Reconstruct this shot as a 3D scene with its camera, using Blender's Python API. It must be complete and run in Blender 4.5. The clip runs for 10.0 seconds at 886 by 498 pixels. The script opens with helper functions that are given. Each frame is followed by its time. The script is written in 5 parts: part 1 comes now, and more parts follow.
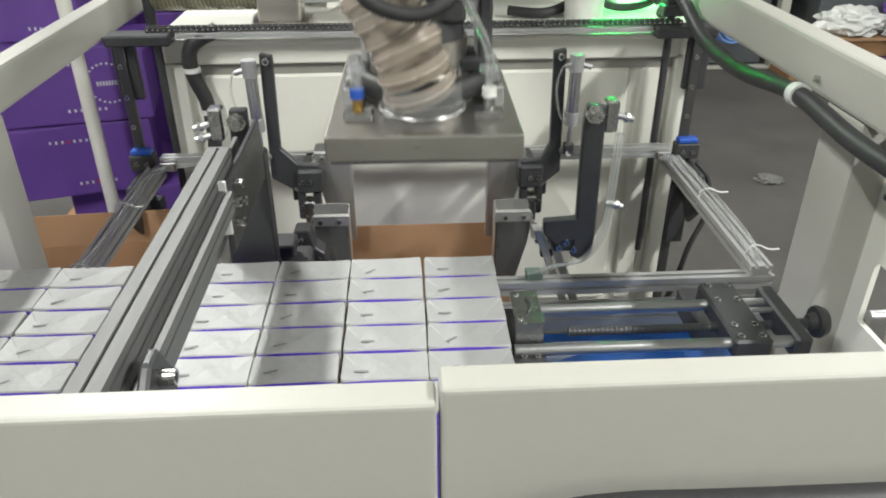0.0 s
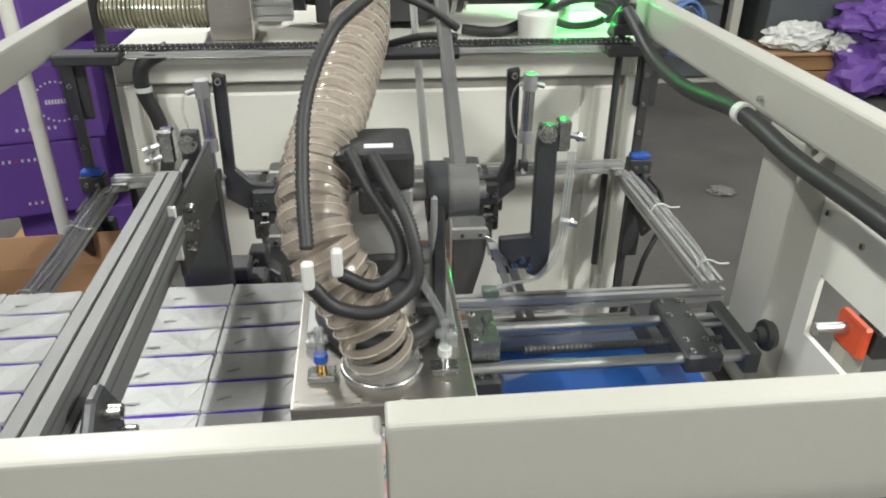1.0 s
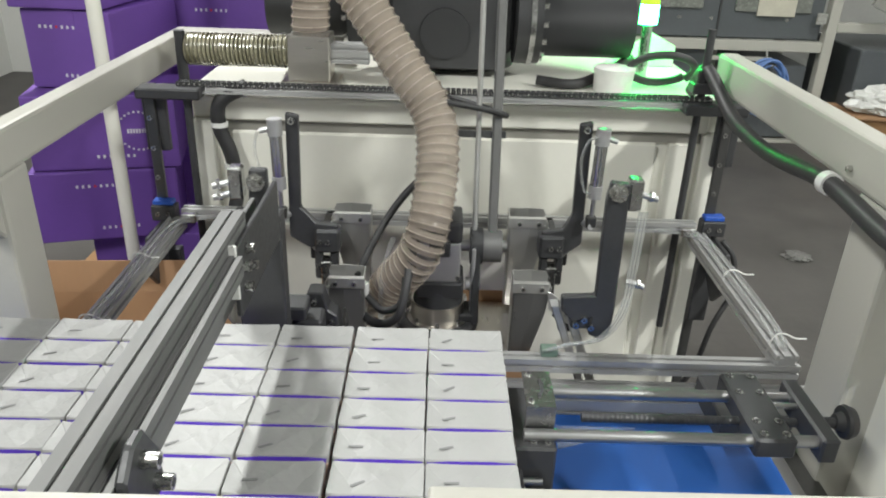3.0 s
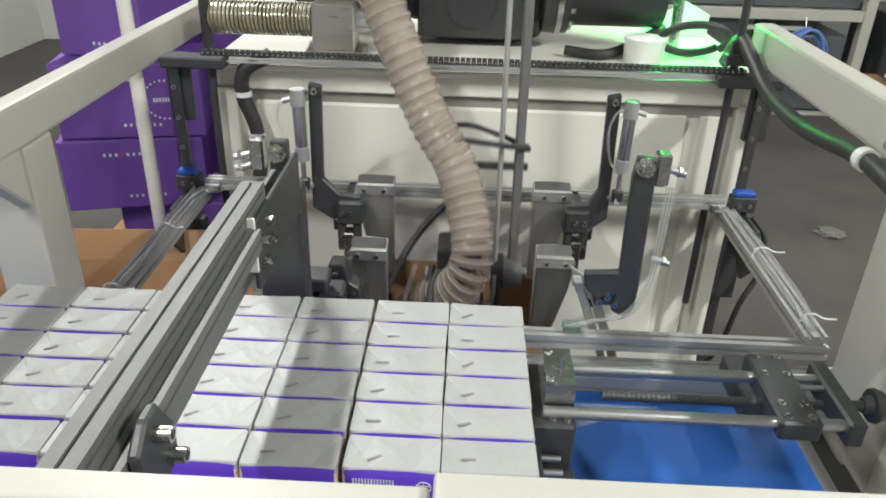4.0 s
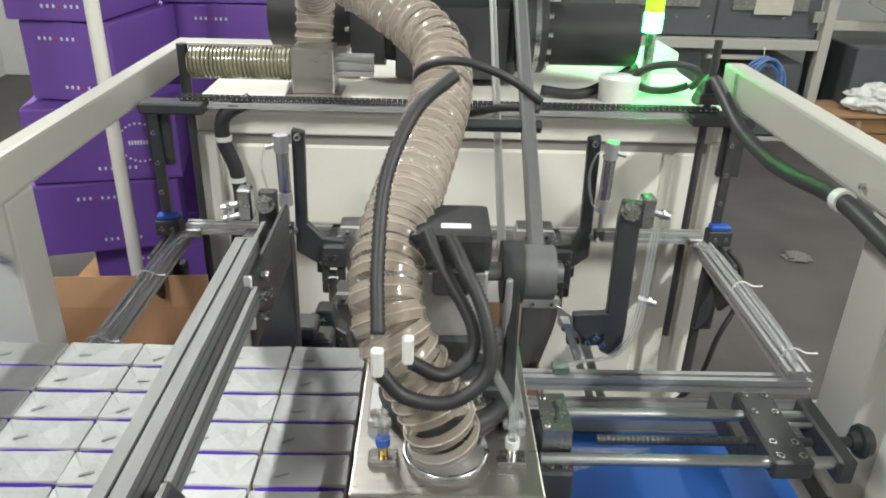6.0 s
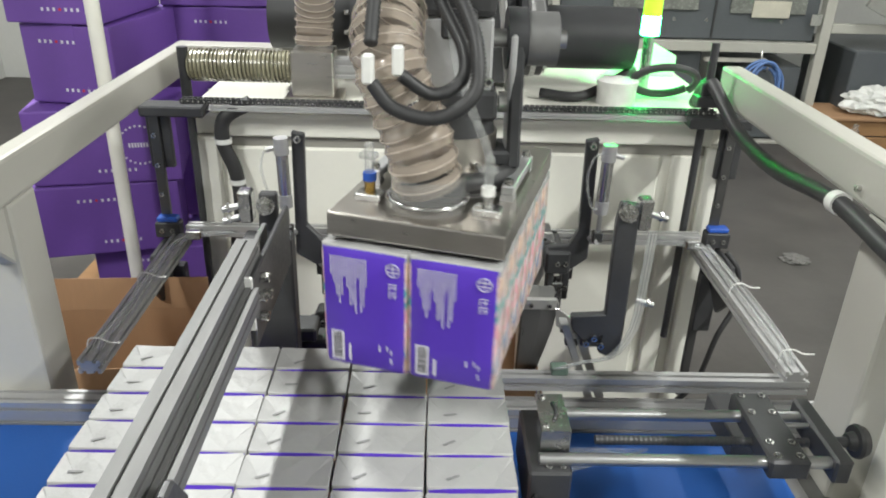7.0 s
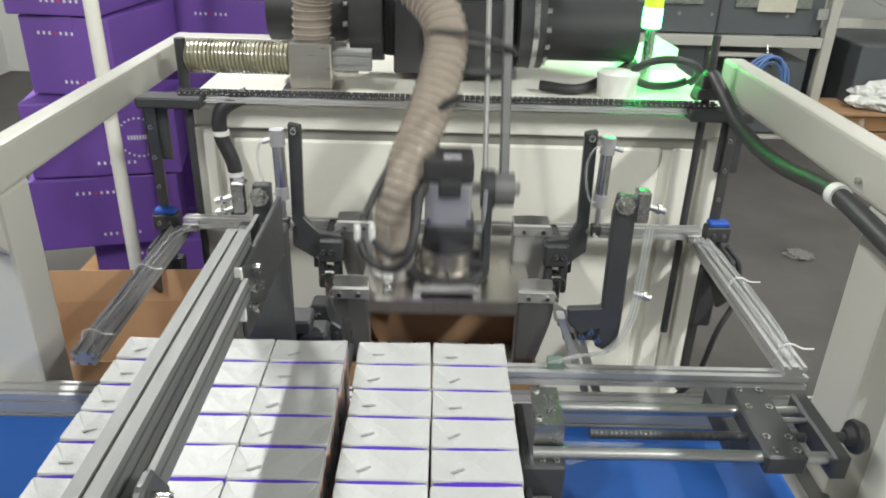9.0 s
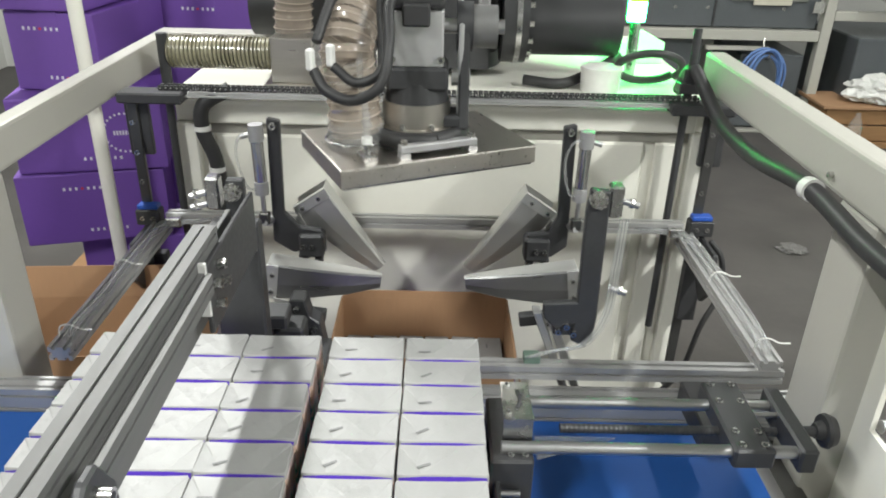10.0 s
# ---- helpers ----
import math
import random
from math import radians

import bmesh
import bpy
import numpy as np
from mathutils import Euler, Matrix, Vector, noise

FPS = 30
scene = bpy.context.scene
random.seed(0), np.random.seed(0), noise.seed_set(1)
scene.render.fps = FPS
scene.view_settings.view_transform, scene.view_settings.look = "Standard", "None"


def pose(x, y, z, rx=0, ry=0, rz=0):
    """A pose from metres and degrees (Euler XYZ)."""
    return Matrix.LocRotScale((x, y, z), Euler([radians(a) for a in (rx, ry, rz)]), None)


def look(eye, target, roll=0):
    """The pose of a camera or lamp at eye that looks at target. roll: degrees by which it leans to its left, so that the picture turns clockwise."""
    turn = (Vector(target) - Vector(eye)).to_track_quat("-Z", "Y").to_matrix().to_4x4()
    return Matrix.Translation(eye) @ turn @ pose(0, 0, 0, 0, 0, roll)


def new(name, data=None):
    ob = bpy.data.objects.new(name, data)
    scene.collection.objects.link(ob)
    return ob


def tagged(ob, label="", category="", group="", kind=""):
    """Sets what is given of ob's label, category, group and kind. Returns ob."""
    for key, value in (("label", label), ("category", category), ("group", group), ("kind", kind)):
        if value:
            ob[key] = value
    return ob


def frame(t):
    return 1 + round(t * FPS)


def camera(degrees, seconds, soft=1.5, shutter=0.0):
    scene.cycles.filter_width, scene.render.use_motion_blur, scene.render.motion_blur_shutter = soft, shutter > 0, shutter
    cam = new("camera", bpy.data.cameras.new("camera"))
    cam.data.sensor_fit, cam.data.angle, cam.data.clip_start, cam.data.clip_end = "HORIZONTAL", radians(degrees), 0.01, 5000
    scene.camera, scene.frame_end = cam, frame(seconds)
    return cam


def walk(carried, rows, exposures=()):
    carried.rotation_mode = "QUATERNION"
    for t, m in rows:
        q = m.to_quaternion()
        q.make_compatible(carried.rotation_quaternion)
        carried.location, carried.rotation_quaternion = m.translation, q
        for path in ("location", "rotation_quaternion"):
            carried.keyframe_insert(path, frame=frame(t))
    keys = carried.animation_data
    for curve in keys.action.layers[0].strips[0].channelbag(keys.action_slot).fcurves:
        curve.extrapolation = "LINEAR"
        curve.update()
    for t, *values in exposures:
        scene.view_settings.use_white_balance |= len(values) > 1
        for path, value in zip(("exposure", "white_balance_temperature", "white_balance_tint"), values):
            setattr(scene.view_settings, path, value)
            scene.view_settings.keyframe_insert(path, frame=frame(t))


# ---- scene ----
cam = camera(61.4, 10.0, soft=1.9, shutter=0.2)
PATH = [
    (0, (-0.029, 0.088, 1.705), (0.057, 1.825, 0.718), -0.2),
    (0.5, (-0.028, 0.085, 1.706), (0.141, 1.816, 0.718), 0.3),
    (1, (-0.017, 0.092, 1.719), (0.171, 1.837, 0.76), 0.6),
    (1.5, (-0.015, 0.104, 1.732), (0.105, 1.89, 0.84), 1.5),
    (2, (-0.008, 0.103, 1.742), (0.043, 1.918, 0.904), 1.8),
    (2.5, (-0.007, 0.108, 1.738), (0.042, 1.924, 0.902), 1.9),
    (3, (-0.014, 0.13, 1.72), (0.011, 1.935, 0.858), 2.0),
    (3.2, (-0.014, 0.133, 1.716), (-0.006, 1.922, 0.822), 2.1),
    (4.5, (0.001, 0.172, 1.73), (-0.055, 1.938, 0.793), 1.5),
    (5, (-0.025, 0.2, 1.751), (-0.055, 1.967, 0.815), 1.5),
    (5.5, (-0.043, 0.175, 1.755), (-0.012, 1.97, 0.873), 1.6),
    (7, (-0.046, 0.148, 1.758), (-0.004, 1.951, 0.892), 1.7),
    (7.5, (-0.041, 0.146, 1.756), (0.001, 1.952, 0.897), 1.7),
    (8, (-0.045, 0.153, 1.75), (-0.004, 1.958, 0.889), 1.8),
    (8.5, (-0.038, 0.154, 1.748), (-0.002, 1.955, 0.879), 1.8),
    (9, (-0.027, 0.155, 1.748), (0.001, 1.953, 0.871), 1.7),
    (9.5, (-0.002, 0.156, 1.749), (0.02, 1.949, 0.865), 1.7),
    (10, (0.026, 0.155, 1.75), (0.047, 1.946, 0.86), 1.5),
]
walk(cam, [(t, look(eye, target, roll)) for t, eye, target, roll in PATH], [(0.0, 0.06), (1.5, 0.0), (5.5, 0.03), (7.0, 0.16), (10.0, 0.16)])
# ---- light ----
world = bpy.data.worlds.new("hall_air")
scene.world = world
world.use_nodes = True
world.node_tree.nodes["Background"].inputs[0].default_value = (0.80, 0.88, 1.0, 1)
world.node_tree.nodes["Background"].inputs[1].default_value = 0.12


def strip_lamp(x, y, z, lx, ly, watts, tint=(0.98, 1.0, 0.955)):
    data = bpy.data.lights.new("hall_lamp", "AREA")
    data.shape, data.size, data.size_y, data.energy, data.color = "RECTANGLE", lx, ly, watts, tint
    ob = new("hall_lamp", data)
    ob.matrix_world = pose(x, y, z)
    return ob


# Front pair follows the rail's shadows; unseen rear pair added to brighten the background.
LAMPS = [(-1.55, -0.7, 4.0, 106), (2.9, -0.7, 4.0, 225), (-1.55, 3.6, 4.0, 150), (2.9, 3.7, 4.0, 60)]
for lx0, ly0, lz0, lw in LAMPS:
    strip_lamp(lx0, ly0, lz0 - 0.06, 0.16, 1.2, lw)

# ---- materials ----


def material(name, color, rough=0.5, metal=0.0, spots=0.12, scale=8.0, grain=60.0, bump=0.05, stretch=(1, 1, 1), coat=0.0, second=None, vary=0.0):
    """A surface with large stains, fine grain, uneven gloss and relief, in the thing's own space."""
    mat = bpy.data.materials.new(name)
    mat.use_nodes = True
    nt = mat.node_tree
    N, L = nt.nodes, nt.links
    b = N["Principled BSDF"]
    tc = N.new("ShaderNodeTexCoord")
    mp = N.new("ShaderNodeMapping")
    mp.inputs["Scale"].default_value = stretch
    L.new(tc.outputs["Object"], mp.inputs[0])
    n1, n2 = N.new("ShaderNodeTexNoise"), N.new("ShaderNodeTexNoise")
    n1.inputs["Scale"].default_value, n1.inputs["Detail"].default_value = scale, 5
    n2.inputs["Scale"].default_value, n2.inputs["Detail"].default_value = grain, 6
    L.new(mp.outputs[0], n1.inputs[0])
    L.new(mp.outputs[0], n2.inputs[0])
    ramp = N.new("ShaderNodeValToRGB")
    ramp.color_ramp.elements[0].position, ramp.color_ramp.elements[1].position = 0.3, 0.7
    lo = second or tuple(c * (1 - spots) for c in color)
    ramp.color_ramp.elements[0].color = (*lo, 1)
    ramp.color_ramp.elements[1].color = (*color, 1)
    add = N.new("ShaderNodeMath")
    add.operation = "MULTIPLY_ADD"
    add.inputs[1].default_value, add.inputs[2].default_value = 0.35, 0.0
    L.new(n2.outputs["Fac"], add.inputs[0])
    mix = N.new("ShaderNodeMath")
    mix.operation = "MULTIPLY_ADD"
    mix.inputs[1].default_value = 0.65
    L.new(n1.outputs["Fac"], mix.inputs[0])
    L.new(add.outputs[0], mix.inputs[2])
    L.new(mix.outputs[0], ramp.inputs[0])
    out = ramp.outputs[0]
    if vary:
        oi = N.new("ShaderNodeObjectInfo")
        hsv = N.new("ShaderNodeHueSaturation")
        mr = N.new("ShaderNodeMapRange")
        mr.inputs[3].default_value, mr.inputs[4].default_value = 1 - vary, 1 + vary * 0.4
        L.new(oi.outputs["Random"], mr.inputs[0])
        L.new(mr.outputs[0], hsv.inputs["Value"])
        L.new(out, hsv.inputs["Color"])
        out = hsv.outputs[0]
    L.new(out, b.inputs["Base Color"])
    rr = N.new("ShaderNodeMapRange")
    rr.inputs[3].default_value, rr.inputs[4].default_value = max(0.02, rough - 0.1), min(1, rough + 0.12)
    L.new(n2.outputs["Fac"], rr.inputs[0])
    L.new(rr.outputs[0], b.inputs["Roughness"])
    b.inputs["Metallic"].default_value = metal
    b.inputs["Coat Weight"].default_value = coat
    bp = N.new("ShaderNodeBump")
    bp.inputs["Strength"].default_value, bp.inputs["Distance"].default_value = bump, 0.004
    L.new(n2.outputs["Fac"], bp.inputs["Height"])
    L.new(bp.outputs[0], b.inputs["Normal"])
    return mat


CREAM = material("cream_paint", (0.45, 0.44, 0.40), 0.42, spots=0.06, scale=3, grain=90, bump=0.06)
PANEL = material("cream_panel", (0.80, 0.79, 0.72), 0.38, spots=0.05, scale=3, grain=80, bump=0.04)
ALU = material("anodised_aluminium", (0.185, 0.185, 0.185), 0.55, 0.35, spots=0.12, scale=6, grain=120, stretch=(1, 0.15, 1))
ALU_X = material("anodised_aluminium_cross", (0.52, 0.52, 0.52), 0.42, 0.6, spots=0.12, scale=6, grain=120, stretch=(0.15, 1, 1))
CAST = material("cast_aluminium", (0.56, 0.56, 0.57), 0.42, 0.75, spots=0.12, scale=14, grain=120)
TURNED = material("turned_steel", (0.60, 0.57, 0.53), 0.34, 1.0, spots=0.15, scale=9, grain=160, stretch=(1, 1, 0.1))
STEEL = material("brushed_steel", (0.66, 0.63, 0.59), 0.30, 1.0, spots=0.18, scale=7, grain=150, stretch=(0.12, 1, 1), bump=0.04)
CHROME = material("chrome_rod", (0.50, 0.50, 0.51), 0.36, 1.0, spots=0.05, scale=10, grain=700, bump=0.0)
BOLT = material("zinc_bolt", (0.62, 0.62, 0.60), 0.25, 1.0, spots=0.2, scale=40, grain=200)
BLACK = material("black_oxide_plate", (0.064, 0.065, 0.069), 0.42, 0.3, spots=0.3, scale=12, grain=120)
RUBBER = material("black_rubber", (0.034, 0.034, 0.036), 0.5, spots=0.3, scale=20, grain=140)
DARK = material("dark_robot_paint", (0.036, 0.037, 0.040), 0.52, 0.1, spots=0.25, scale=9, grain=90)
GREYBAR = material("grey_cast_link", (0.20, 0.20, 0.20), 0.45, 0.5, spots=0.2, scale=8, grain=90)
GUN = material("gun_metal_plate", (0.16, 0.16, 0.155), 0.33, 0.9, spots=0.3, scale=12, grain=100)
SHEET = material("bright_sheet_steel", (0.55, 0.55, 0.55), 0.24, 1.0, spots=0.2, scale=14, grain=80)
BELT = material("blue_belt", (0.012, 0.095, 0.38), 0.60, spots=0.12, scale=4, grain=200, bump=0.08)
BLUEPL = material("blue_plastic", (0.02, 0.09, 0.45), 0.4, spots=0.1)
WHITEPL = material("white_plastic", (0.75, 0.75, 0.73), 0.4, spots=0.08, scale=30)
BRASS = material("brass_fitting", (0.62, 0.40, 0.12), 0.28, 1.0, spots=0.2, scale=40)
PAPER = material("white_film_paper", (0.375, 0.375, 0.374), 0.45, spots=0.08, scale=14, grain=26, bump=0.9, vary=0.05)
PURPLE = material("purple_film", (0.10, 0.04, 0.50), 0.34, spots=0.12, scale=10, grain=60, bump=0.15)
CARDPURPLE = material("purple_carton_print", (0.165, 0.075, 0.36), 0.5, spots=0.14, scale=4, grain=70, bump=0.1)
CARD = material("brown_cardboard", (0.40, 0.235, 0.13), 0.8, spots=0.14, scale=5, grain=90, bump=0.15, stretch=(1, 1, 0.3))
CONCRETE = material("grey_concrete", (0.105, 0.098, 0.093), 0.55, spots=0.5, scale=2.2, grain=30, bump=0.15)
WALLM = material("hall_wall_paint", (0.66, 0.66, 0.64), 0.7, spots=0.12, scale=1.2, grain=40)
GREYM = material("grey_machine_paint", (0.10, 0.11, 0.12), 0.45, spots=0.2, scale=3, grain=60)
WOOD = material("raw_crate_wood", (0.36, 0.20, 0.09), 0.7, spots=0.35, scale=6, grain=60, stretch=(0.2, 1, 1))
STAMPINK = material("faded_stamp_ink", (0.26, 0.26, 0.265), 0.6, spots=0.4, scale=160)
INK = material("dark_ink", (0.07, 0.07, 0.075), 0.6, spots=0.3, scale=60)
WHITEINK = material("white_ink", (0.70, 0.68, 0.76), 0.5, spots=0.1, scale=60)
REDINK = material("red_ink", (0.6, 0.03, 0.05), 0.5, spots=0.1)
WHITEBAG = material("white_plastic_bag", (0.72, 0.72, 0.70), 0.35, spots=0.1, scale=10, grain=30, bump=0.6)
GREENMETAL = material("green_bracket_paint", (0.12, 0.18, 0.145), 0.45, spots=0.2)
ORANGE = material("orange_plastic", (0.70, 0.09, 0.03), 0.4, spots=0.1)


def clear(name, color, rough, ior=1.45, weight=1.0, alpha=1.0):
    mat = bpy.data.materials.new(name)
    mat.use_nodes = True
    b = mat.node_tree.nodes["Principled BSDF"]
    b.inputs["Base Color"].default_value = (*color, 1)
    b.inputs["Roughness"].default_value, b.inputs["IOR"].default_value = rough, ior
    b.inputs["Transmission Weight"].default_value, b.inputs["Alpha"].default_value = weight, alpha
    return mat


HOSE = clear("smoked_clear_hose", (0.46, 0.39, 0.325), 0.11, 1.45, 0.30, 0.70)
RIB = clear("hose_rib", (0.58, 0.51, 0.44), 0.10, 1.45, 0.2, 0.88)
OLDHOSE = material("yellowed_hose", (0.36, 0.335, 0.23), 0.24, spots=0.2, scale=12, coat=0.5)
CLEAR = clear("clear_tube", (0.80, 0.82, 0.82), 0.10, 1.3, 0.7, 0.42)


def glow(name, color, power):
    mat = bpy.data.materials.new(name)
    mat.use_nodes = True
    b = mat.node_tree.nodes["Principled BSDF"]
    b.inputs["Base Color"].default_value = (*color, 1)
    b.inputs["Emission Color"].default_value = (*color, 1)
    b.inputs["Emission Strength"].default_value = power
    return mat


GREENLAMP = glow("green_beacon_lens", (0.010, 1.0, 0.13), 210)
YELLOWLAMP = glow("yellow_beacon_lens", (0.35, 0.85, 0.03), 1.3)
TUBE = glow("lamp_diffuser", (1.0, 0.97, 0.92), 6)


def flowers():
    """The printed ends of the packs: pale pink and white petals with teal, rose and blue bunches."""
    mat = bpy.data.materials.new("flower_print")
    mat.use_nodes = True
    nt = mat.node_tree
    N, L = nt.nodes, nt.links
    b = N["Principled BSDF"]
    tc = N.new("ShaderNodeTexCoord")
    sep = N.new("ShaderNodeSeparateXYZ")
    L.new(tc.outputs["Object"], sep.inputs[0])

    def ramp(source, stops, mode="LINEAR"):
        node = N.new("ShaderNodeValToRGB")
        r = node.color_ramp
        r.interpolation = mode
        r.elements[0].position, r.elements[0].color = stops[0][0], (*stops[0][1], 1)
        r.elements[1].position, r.elements[1].color = stops[-1][0], (*stops[-1][1], 1)
        for at, c in stops[1:-1]:
            r.elements.new(at).color = (*c, 1)
        L.new(source, node.inputs[0])
        return node.outputs[0]

    def blend(kind, fac, a, c):
        node = N.new("ShaderNodeMix")
        node.data_type, node.blend_type = "RGBA", kind
        if isinstance(fac, float):
            node.inputs["Factor"].default_value = fac
        else:
            L.new(fac, node.inputs["Factor"])
        for plug, value in ((6, a), (7, c)):
            if isinstance(value, tuple):
                node.inputs[plug].default_value = (*value, 1)
            else:
                L.new(value, node.inputs[plug])
        return node.outputs[2]

    warp = N.new("ShaderNodeTexNoise")
    warp.inputs["Scale"].default_value, warp.inputs["Detail"].default_value = 28, 2.0
    L.new(tc.outputs["Object"], warp.inputs[0])
    vor = N.new("ShaderNodeTexVoronoi")
    vor.inputs["Scale"].default_value = 62
    wv = N.new("ShaderNodeVectorMath")
    wv.operation = "MULTIPLY_ADD"
    wv.inputs[1].default_value = (0.03, 0.03, 0.03)
    L.new(warp.outputs["Color"], wv.inputs[0])
    L.new(tc.outputs["Object"], wv.inputs[2])
    L.new(wv.outputs[0], vor.inputs[0])
    cell = N.new("ShaderNodeSeparateColor")
    L.new(vor.outputs["Color"], cell.inputs[0])
    petals = ramp(cell.outputs[0], [(0.0, (0.74, 0.66, 0.64)), (0.22, (0.80, 0.52, 0.55)), (0.40, (0.80, 0.76, 0.74)), (0.60, (0.72, 0.56, 0.46)), (0.76, (0.80, 0.64, 0.67))], "CONSTANT")
    shade = ramp(vor.outputs["Distance"], [(0.0, (1.0, 1.0, 1.0)), (0.45, (0.92, 0.88, 0.87)), (0.8, (0.62, 0.52, 0.50))])
    colour = blend("MULTIPLY", 0.9, petals, shade)

    def band(low, high, tint, thick, source):
        """A bunch of one tint between two heights, broken up by the cells."""
        rise = ramp(height.outputs[0], [(0.0, (0, 0, 0)), (low - 0.03, (0, 0, 0)), (low + 0.03, (1, 1, 1)), (high - 0.03, (1, 1, 1)), (high + 0.03, (0, 0, 0)), (1.0, (0, 0, 0))])
        pick = ramp(source, [(0.0, (0, 0, 0)), (thick - 0.02, (0, 0, 0)), (thick + 0.02, (1, 1, 1)), (1.0, (1, 1, 1))])
        return blend("MULTIPLY", 1.0, rise, pick), tint

    height = N.new("ShaderNodeMath")
    height.operation = "MULTIPLY_ADD"
    height.inputs[1].default_value = 5.05
    lift = N.new("ShaderNodeMath")
    lift.operation = "MULTIPLY_ADD"
    lift.inputs[1].default_value, lift.inputs[2].default_value = 0.30, -0.15
    L.new(warp.outputs["Fac"], lift.inputs[0])
    L.new(sep.outputs["Z"], height.inputs[0])
    L.new(lift.outputs[0], height.inputs[2])
    for low, high, tint, thick, src in ((0.56, 0.72, (0.10, 0.40, 0.40), 0.36, 1), (0.36, 0.52, (0.82, 0.44, 0.50), 0.58, 2), (0.17, 0.33, (0.14, 0.30, 0.56), 0.70, 1), (0.22, 0.36, (0.46, 0.30, 0.20), 0.72, 2)):
        mask, tone = band(low, high, tint, thick, cell.outputs[src])
        lit = blend("MULTIPLY", 0.7, tone, shade)
        colour = blend("MIX", mask, colour, lit)
    L.new(colour, b.inputs["Base Color"])
    b.inputs["Roughness"].default_value = 0.3
    return mat


FLOWER = flowers()

# ---- mesh tools ----


def box(bm, x0, x1, y0, y1, z0, z1, bev=0.0, seg=1, mat=0):
    r = bmesh.ops.create_cube(bm, size=1.0)
    vs = r["verts"]
    for v in vs:
        v.co = Vector((x0 + (v.co.x + 0.5) * (x1 - x0), y0 + (v.co.y + 0.5) * (y1 - y0), z0 + (v.co.z + 0.5) * (z1 - z0)))
    fs = {f for v in vs for f in v.link_faces}
    for f in fs:
        f.material_index = mat
    if bev:
        es = list({e for v in vs for e in v.link_edges})
        bmesh.ops.bevel(bm, geom=es, offset=bev, segments=seg, affect="EDGES", profile=0.6)
    return bm


def rod(bm, a, b, r, n=14, r2=None, mat=0, caps=True):
    a, b = Vector(a), Vector(b)
    d = b - a
    q = d.to_track_quat("Z", "Y").to_matrix().to_4x4()
    m = Matrix.Translation((a + b) / 2) @ q
    res = bmesh.ops.create_cone(bm, cap_ends=caps, segments=n, radius1=r, radius2=r if r2 is None else r2, depth=d.length, matrix=m)
    for f in {f for v in res["verts"] for f in v.link_faces}:
        f.material_index = mat
        f.smooth = len(f.verts) == 4
        if len(f.verts) != 4:
            for e in f.edges:
                e.smooth = False
    return bm


def sweep(bm, pts, r, n=10, rfun=None, mat=0):
    """A round tube along a line of points."""
    pts = [Vector(p) for p in pts]
    rings = []
    side = None
    for i, p in enumerate(pts):
        d = (pts[min(i + 1, len(pts) - 1)] - pts[max(i - 1, 0)]).normalized()
        if side is None:
            side = d.orthogonal().normalized()
        side = (side - d * side.dot(d)).normalized()
        up = d.cross(side)
        rr = r if rfun is None else rfun(i)
        rings.append([bm.verts.new(p + (side * math.cos(a) + up * math.sin(a)) * rr) for a in (2 * math.pi * k / n for k in range(n))])
    for r0, r1 in zip(rings, rings[1:]):
        for k in range(n):
            f = bm.faces.new((r0[k], r0[(k + 1) % n], r1[(k + 1) % n], r1[k]))
            f.smooth, f.material_index = True, mat
    for ring, flip in ((rings[0], True), (rings[-1], False)):
        f = bm.faces.new(ring[::-1] if flip else ring)
        f.material_index = mat
    return bm


def spline(ctrl, n=8):
    """Points on a smooth line through the given places."""
    c = [Vector(p) for p in ctrl]
    c = [c[0] * 2 - c[1], *c, c[-1] * 2 - c[-2]]
    out = []
    for p0, p1, p2, p3 in zip(c, c[1:], c[2:], c[3:]):
        for k in range(n):
            t = k / n
            out.append(0.5 * ((2 * p1) + (p2 - p0) * t + (2 * p0 - 5 * p1 + 4 * p2 - p3) * t * t + (3 * p1 - p0 - 3 * p2 + p3) * t ** 3))
    return out + [c[-2]]


def plate(bm, outline, axis, lo, hi, bev=0.0, mat=0):
    """A flat plate: an outline in the two other axes, thick from lo to hi along the axis."""
    def put(u, v, w):
        return {"x": (w, u, v), "y": (u, w, v), "z": (u, v, w)}[axis]
    a = [bm.verts.new(put(u, v, lo)) for u, v in outline]
    b = [bm.verts.new(put(u, v, hi)) for u, v in outline]
    fs = [bm.faces.new(a), bm.faces.new(b[::-1])]
    n = len(a)
    for i in range(n):
        fs.append(bm.faces.new((a[i], b[i], b[(i + 1) % n], a[(i + 1) % n])))
    bmesh.ops.recalc_face_normals(bm, faces=fs)
    for f in fs:
        f.material_index = mat
    if bev:
        bmesh.ops.bevel(bm, geom=list({e for f in fs for e in f.edges}), offset=bev, segments=1, affect="EDGES")
    return bm


def mesh_of(name, bm, mats):
    bm.normal_update()
    me = bpy.data.meshes.new(name)
    bm.to_mesh(me)
    bm.free()
    for m in (mats if isinstance(mats, (list, tuple)) else [mats]):
        me.materials.append(m)
    return me


def part(name, bm, mats, parent=None, label=""):
    ob = new(name, mesh_of(name, bm, mats))
    if parent:
        ob.parent = parent
    if label:
        ob["label"] = label
    return ob


def thing(name, label, category, group="", kind="", at=None):
    ob = new(name)
    ob.empty_display_size = 0.05
    if at is not None:
        ob.matrix_basis = at
    return tagged(ob, label, category, group, kind)


def B(*a, **k):
    return box(bmesh.new(), *a, **k)


